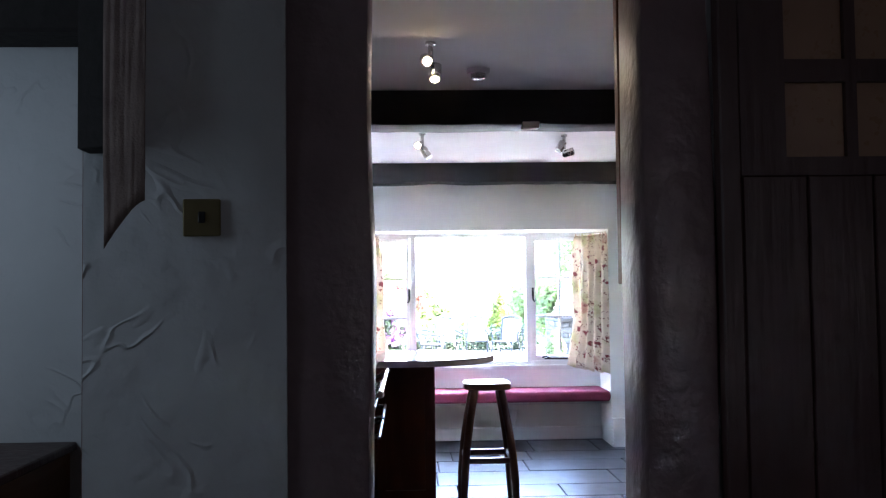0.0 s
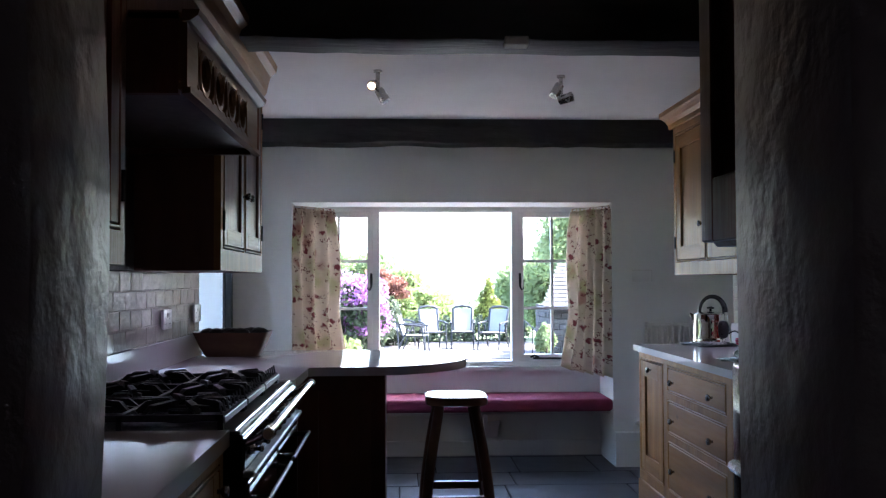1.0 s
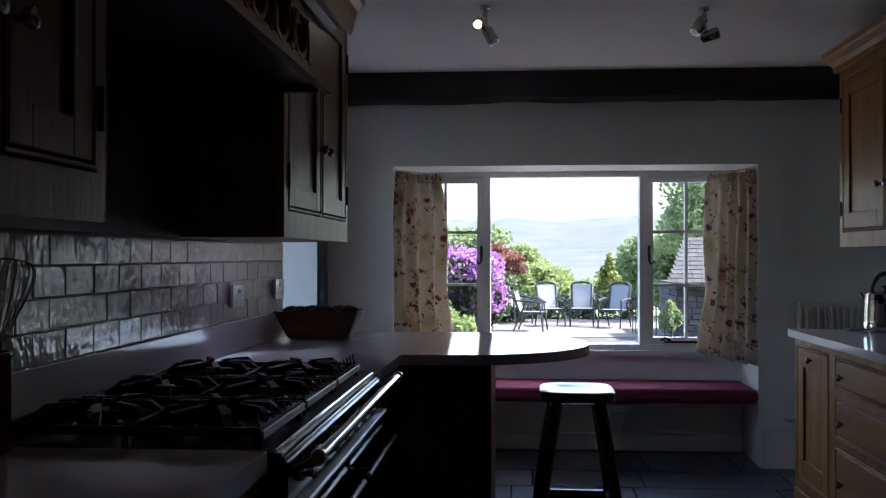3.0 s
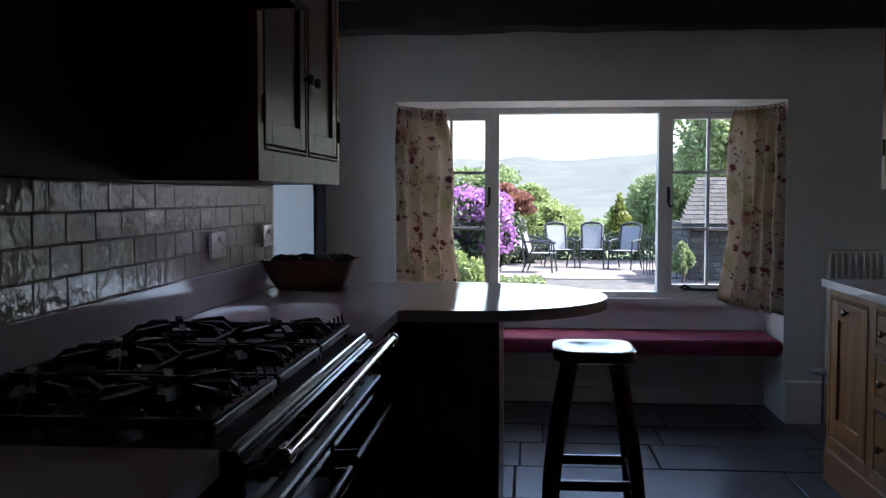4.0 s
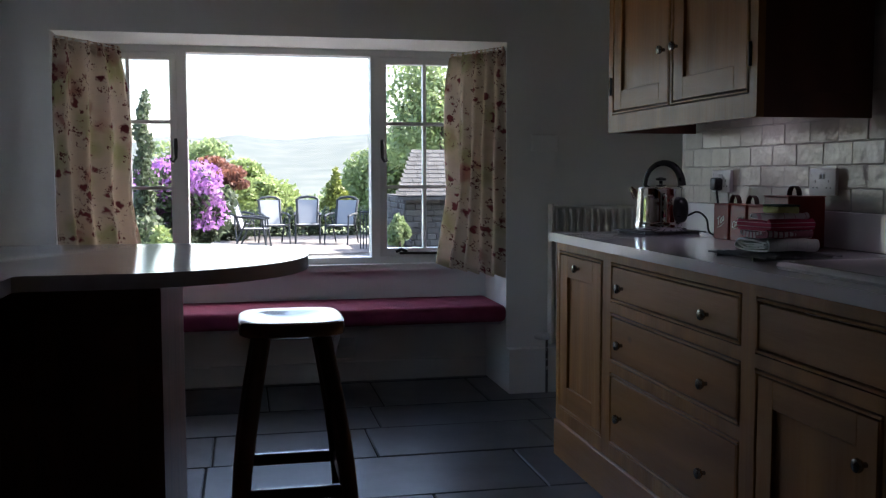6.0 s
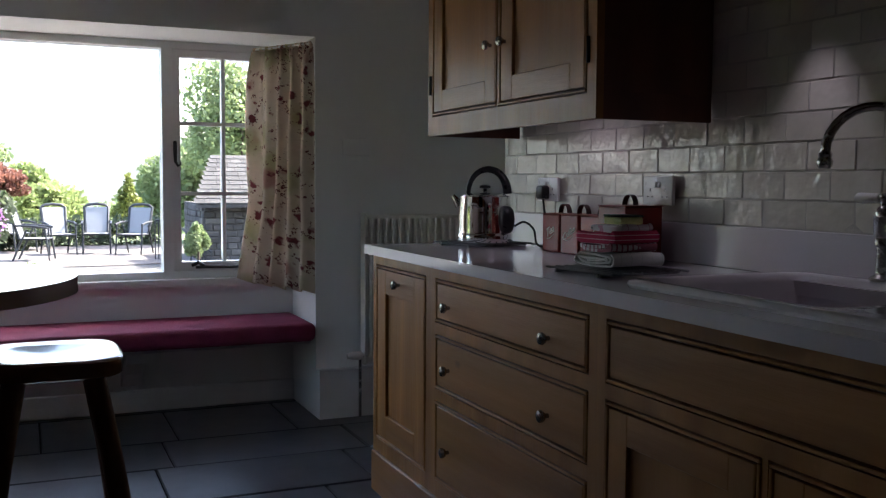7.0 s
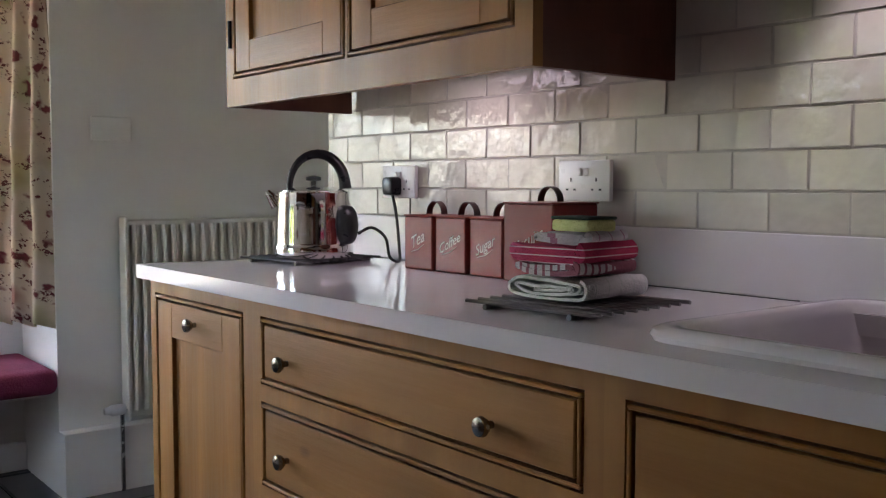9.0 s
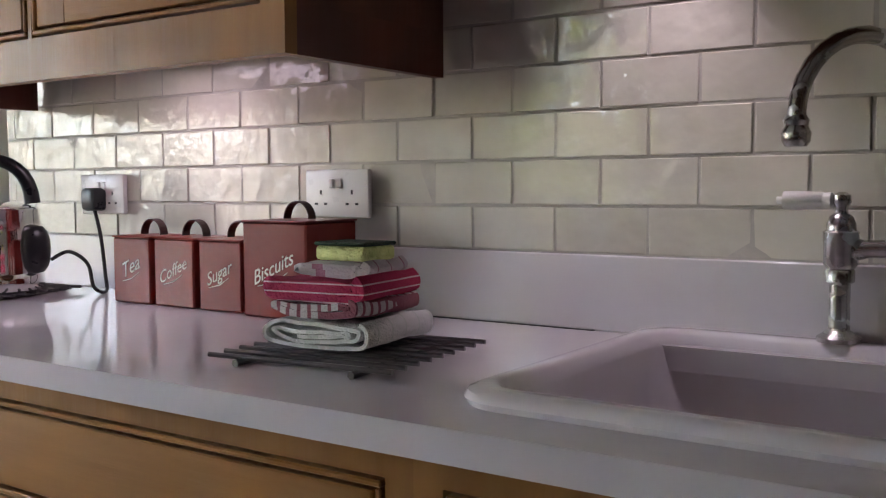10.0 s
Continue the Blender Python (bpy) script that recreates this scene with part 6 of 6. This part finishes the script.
plant("shrub", (5.5, 21.9, GZ), "leafy green shrub against the barn wall", "shrub", clump(5.5, 21.9, 0.0, 0.2, 0.25, 0.42, 10, 33), 2200, 0.05, LEAF_GREEN, 33, 0.4, 0.03, "garden shrubs")
plant("shrub", (1.5, 20.2, GZ), "low green edging plants beside the gravel", "shrub", [(0.9 + 0.22 * k, 20.6 + 0.1 * (k % 3), GZ + 0.08, 0.18, 0.18, 0.13) for k in range(9)], 1800, 0.04, LEAF_GREEN, 34, 0.12, 0.015, "garden shrubs")
# greenery beyond the side window
for k, (x, y, z, r, n) in enumerate(((-4.2, 9.0, 1.0, 1.5, 5200), (-4.8, 11.8, 1.4, 1.9, 5200), (-5.2, 6.6, 1.2, 1.7, 4200))):
    plant("garden_tree", (x, y, GZ), "sunlit yellow-green bush beside the house", "tree", clump(x, y, z, r, r, r * 0.95, 20, 60 + k), n, 0.10, LEAF_LIME, 60 + k, 1.5, 0.08, "side garden")
far = []
rnd = random.Random(77)
for k in range(60):
    x, y = rnd.uniform(-30, 90), rnd.uniform(80, 190)
    far.append((x, y, ground_height(x, y) + 2.5, rnd.uniform(2, 4.5), rnd.uniform(2, 4.5), rnd.uniform(2.5, 4.5)))
u = thing("distant_woods", (20, 120, -14), "soft green woods down in the valley", "woods", kind="stuff")
leaves("crowns", far, 26000, 0.5, LEAF_GREEN, 40, u)

# barn with a slate roof
barn = thing("barn", (7.5, 24, GZ), "low stone barn with a grey slate roof", "barn")
part("wall", box(5.72, 9.6, 22.55, 25.0, GZ - 0.1, 0.72), STONE, barn, "dark coursed stone wall")
bm = bmesh.new()
R = [(5.50, 22.1, 0.72), (9.8, 22.1, 0.72), (9.8, 23.8, 1.66), (6.12, 23.8, 1.66)]
lo = [bm.verts.new((x, y, z - 0.06)) for x, y, z in R]
hi = [bm.verts.new(p) for p in R]
bm.faces.new(lo[::-1])
bm.faces.new(hi)
for k in range(4):
    bm.faces.new((lo[k], lo[(k + 1) % 4], hi[(k + 1) % 4], hi[k]))
roof = part("roof", bm, ROOFSLATE, barn, "grey slate roof")
rnd = random.Random(8)
for k in range(11):
    t0, t1 = k / 11, (k + 1.25) / 11
    y0, y1, z0, z1 = 22.08 + 1.7 * t0, 22.08 + 1.7 * min(1, t1), 0.735 + 0.94 * t0, 0.735 + 0.94 * min(1, t1)
    x = 5.48 + 0.62 * t0
    while x < 7.6:
        w = rnd.uniform(0.16, 0.30)
        bm = bmesh.new()
        p = [(x, y0, z0 + 0.012), (x + w - 0.008, y0, z0 + 0.012), (x + w - 0.008, y1, z1 - 0.004), (x, y1, z1 - 0.004)]
        a = [bm.verts.new((q[0], q[1], q[2] - 0.014)) for q in p]
        b = [bm.verts.new(q) for q in p]
        bm.faces.new(b)
        for j in range(4):
            bm.faces.new((a[j], a[(j + 1) % 4], b[(j + 1) % 4], b[j]))
        part("slate", bm, ROOFSLATE, roof)
        x += w
rnd = random.Random(12)
wl = next(c for c in barn.children if c.name.startswith("wall"))
for r in range(9):
    z = GZ + 0.02 + r * 0.12
    x = 5.70 + rnd.uniform(0, 0.05)
    while x < 7.2:
        w = rnd.uniform(0.14, 0.38)
        part("stone", box(x, x + w - 0.015, 22.53 - rnd.uniform(0, 0.025), 22.56, z, z + 0.108, 0.012), STONE, wl)
        x += w
for r in range(9):
    z = GZ + 0.02 + r * 0.12
    y = 22.57 + rnd.uniform(0, 0.05)
    while y < 24.6:
        w = rnd.uniform(0.16, 0.4)
        part("stone", box(5.70 - rnd.uniform(0, 0.02), 5.73, y, y + w - 0.015, z, z + 0.108, 0.012), STONE, wl)
        y += w
# iron railing beside the steps
u = thing("railing", (5.2, 23.5, GZ), "dark iron railing beside the garden steps", "railing")
part("top_rail", tube([(4.95, 23.6, 0.38), (5.25, 23.5, 0.38), (5.75, 22.0, -0.15)], 0.018, 8), FRAMEBLUE, u)
for k in range(6):
    t = k / 5
    x, y = 4.95 + 0.3 * t, 23.6 - 0.1 * t
    part("baluster", tube([(x, y, GZ), (x, y, 0.38)], 0.011, 6), FRAMEBLUE, u)
for k in range(1, 5):
    t = k / 4
    x, y, z = 5.25 + 0.5 * t, 23.5 - 1.5 * t, 0.38 - 0.53 * t
    part("baluster", tube([(x, y, GZ), (x, y, z)], 0.011, 6), FRAMEBLUE, u)

# ---- floor flags and wall tiles ----
floor = tagged(part("floor", box(-0.15, ROOM_R + 0.2, -0.75, 9.04, -0.1, -0.008), SLATE_BED), "dark slate flagstone floor", "floor", kind="structure")


def flags(x0, x1, y0, y1, seed):
    rnd = random.Random(seed)
    y = y0
    while y < y1 - 0.05:
        d = min(rnd.uniform(0.38, 0.58), y1 - y)
        x = x0 - rnd.uniform(0, 0.3)
        while x < x1 - 0.02:
            w = rnd.uniform(0.45, 0.85)
            a, b = max(x, x0), min(x + w, x1)
            if b - a > 0.05:
                part("flagstone", box(a + 0.004, b - 0.004, y + 0.004, y + d - 0.004, -0.012, rnd.uniform(-0.0015, 0.0015), 0.004), SLATE, floor)
            x += w
        y += d


flags(1.28, 5.6, 2.70, 9.04, 3)
flags(0.0, 3.75, -0.6, 2.70, 5)


def tile_meshes(w, h):
    out = []
    for k in range(5):
        rnd = random.Random(100 + k)
        bm = bmesh.new()
        ring = lambda f, d, j: [bm.verts.new((d + rnd.uniform(-j, j), s * (w / 2 - f) + rnd.uniform(-j, j), t * (h / 2 - f) + rnd.uniform(-j, j))) for s, t in ((-1, -1), (1, -1), (1, 1), (-1, 1))]
        rings = [ring(0.0, 0.0, 0.0003), ring(0.0003, 0.0088, 0.0005), ring(0.0016, 0.0098, 0.0004)]
        for a, b in zip(rings, rings[1:]):
            for j in range(4):
                bm.faces.new((a[j], a[(j + 1) % 4], b[(j + 1) % 4], b[j]))
        bm.faces.new(rings[-1])
        bmesh.ops.recalc_face_normals(bm, faces=bm.faces)
        me = bpy.data.meshes.new("tile")
        bm.to_mesh(me)
        bm.free()
        me.materials.append(TILE)
        out.append(me)
    return out


PW, PH, Z0 = 0.154, 0.0737, 1.0295
MESHES = tile_meshes(PW - 0.004, PH - 0.004)


def tiling(name, x, sign, y0, y1, phase, top, label, seed):
    bed = bmesh.new()
    a, b = sorted((x - sign * 0.012, x - sign * 0.0015))
    add_box(bed, a, b, y0, y1, TOP, max(top(y0 + 0.1), top(y1 - 0.1)))
    wallp = tagged(part(name, bed, GROUT), label, "tiled wall", kind="structure")
    rnd = random.Random(seed)
    row = 0
    while Z0 + (row + 0.3) * PH < CEILING:
        zc = Z0 + (row + 0.5) * PH
        off = phase + (0.5 * PW if row % 2 else 0)
        k = math.floor((y0 - off) / PW)
        while True:
            a, b = off + k * PW, off + (k + 1) * PW
            k += 1
            if a > y1 - 0.02:
                break
            a, b = max(a, y0), min(b, y1)
            yc = (a + b) / 2
            if b - a < 0.02 or zc + PH * 0.4 > top(yc):
                continue
            ob = new("tile", rnd.choice(MESHES))
            ob.parent = wallp
            turn = (0 if sign > 0 else 180) + rnd.uniform(-1.1, 1.1)
            ob.matrix_basis = pose(x - sign * (0.0095 + rnd.uniform(-0.0007, 0.0007)), yc, zc, 0, rnd.uniform(-1.2, 1.2), turn) @ Matrix.Diagonal((1, (b - a) / PW, 1, 1))
        row += 1


tiling("wall_tiles_right", RWALL, -1, 4.2, 7.59, 6.097, lambda y: 1.41 if y > 6.30 else CEILING, "glazed handmade cream brick tiles above the worktop", 1)
tiling("wall_tiles_left", LWALL, 1, 3.25, 6.94, 6.05, lambda y: 1.335, "glazed handmade cream brick tiles behind the range", 2)
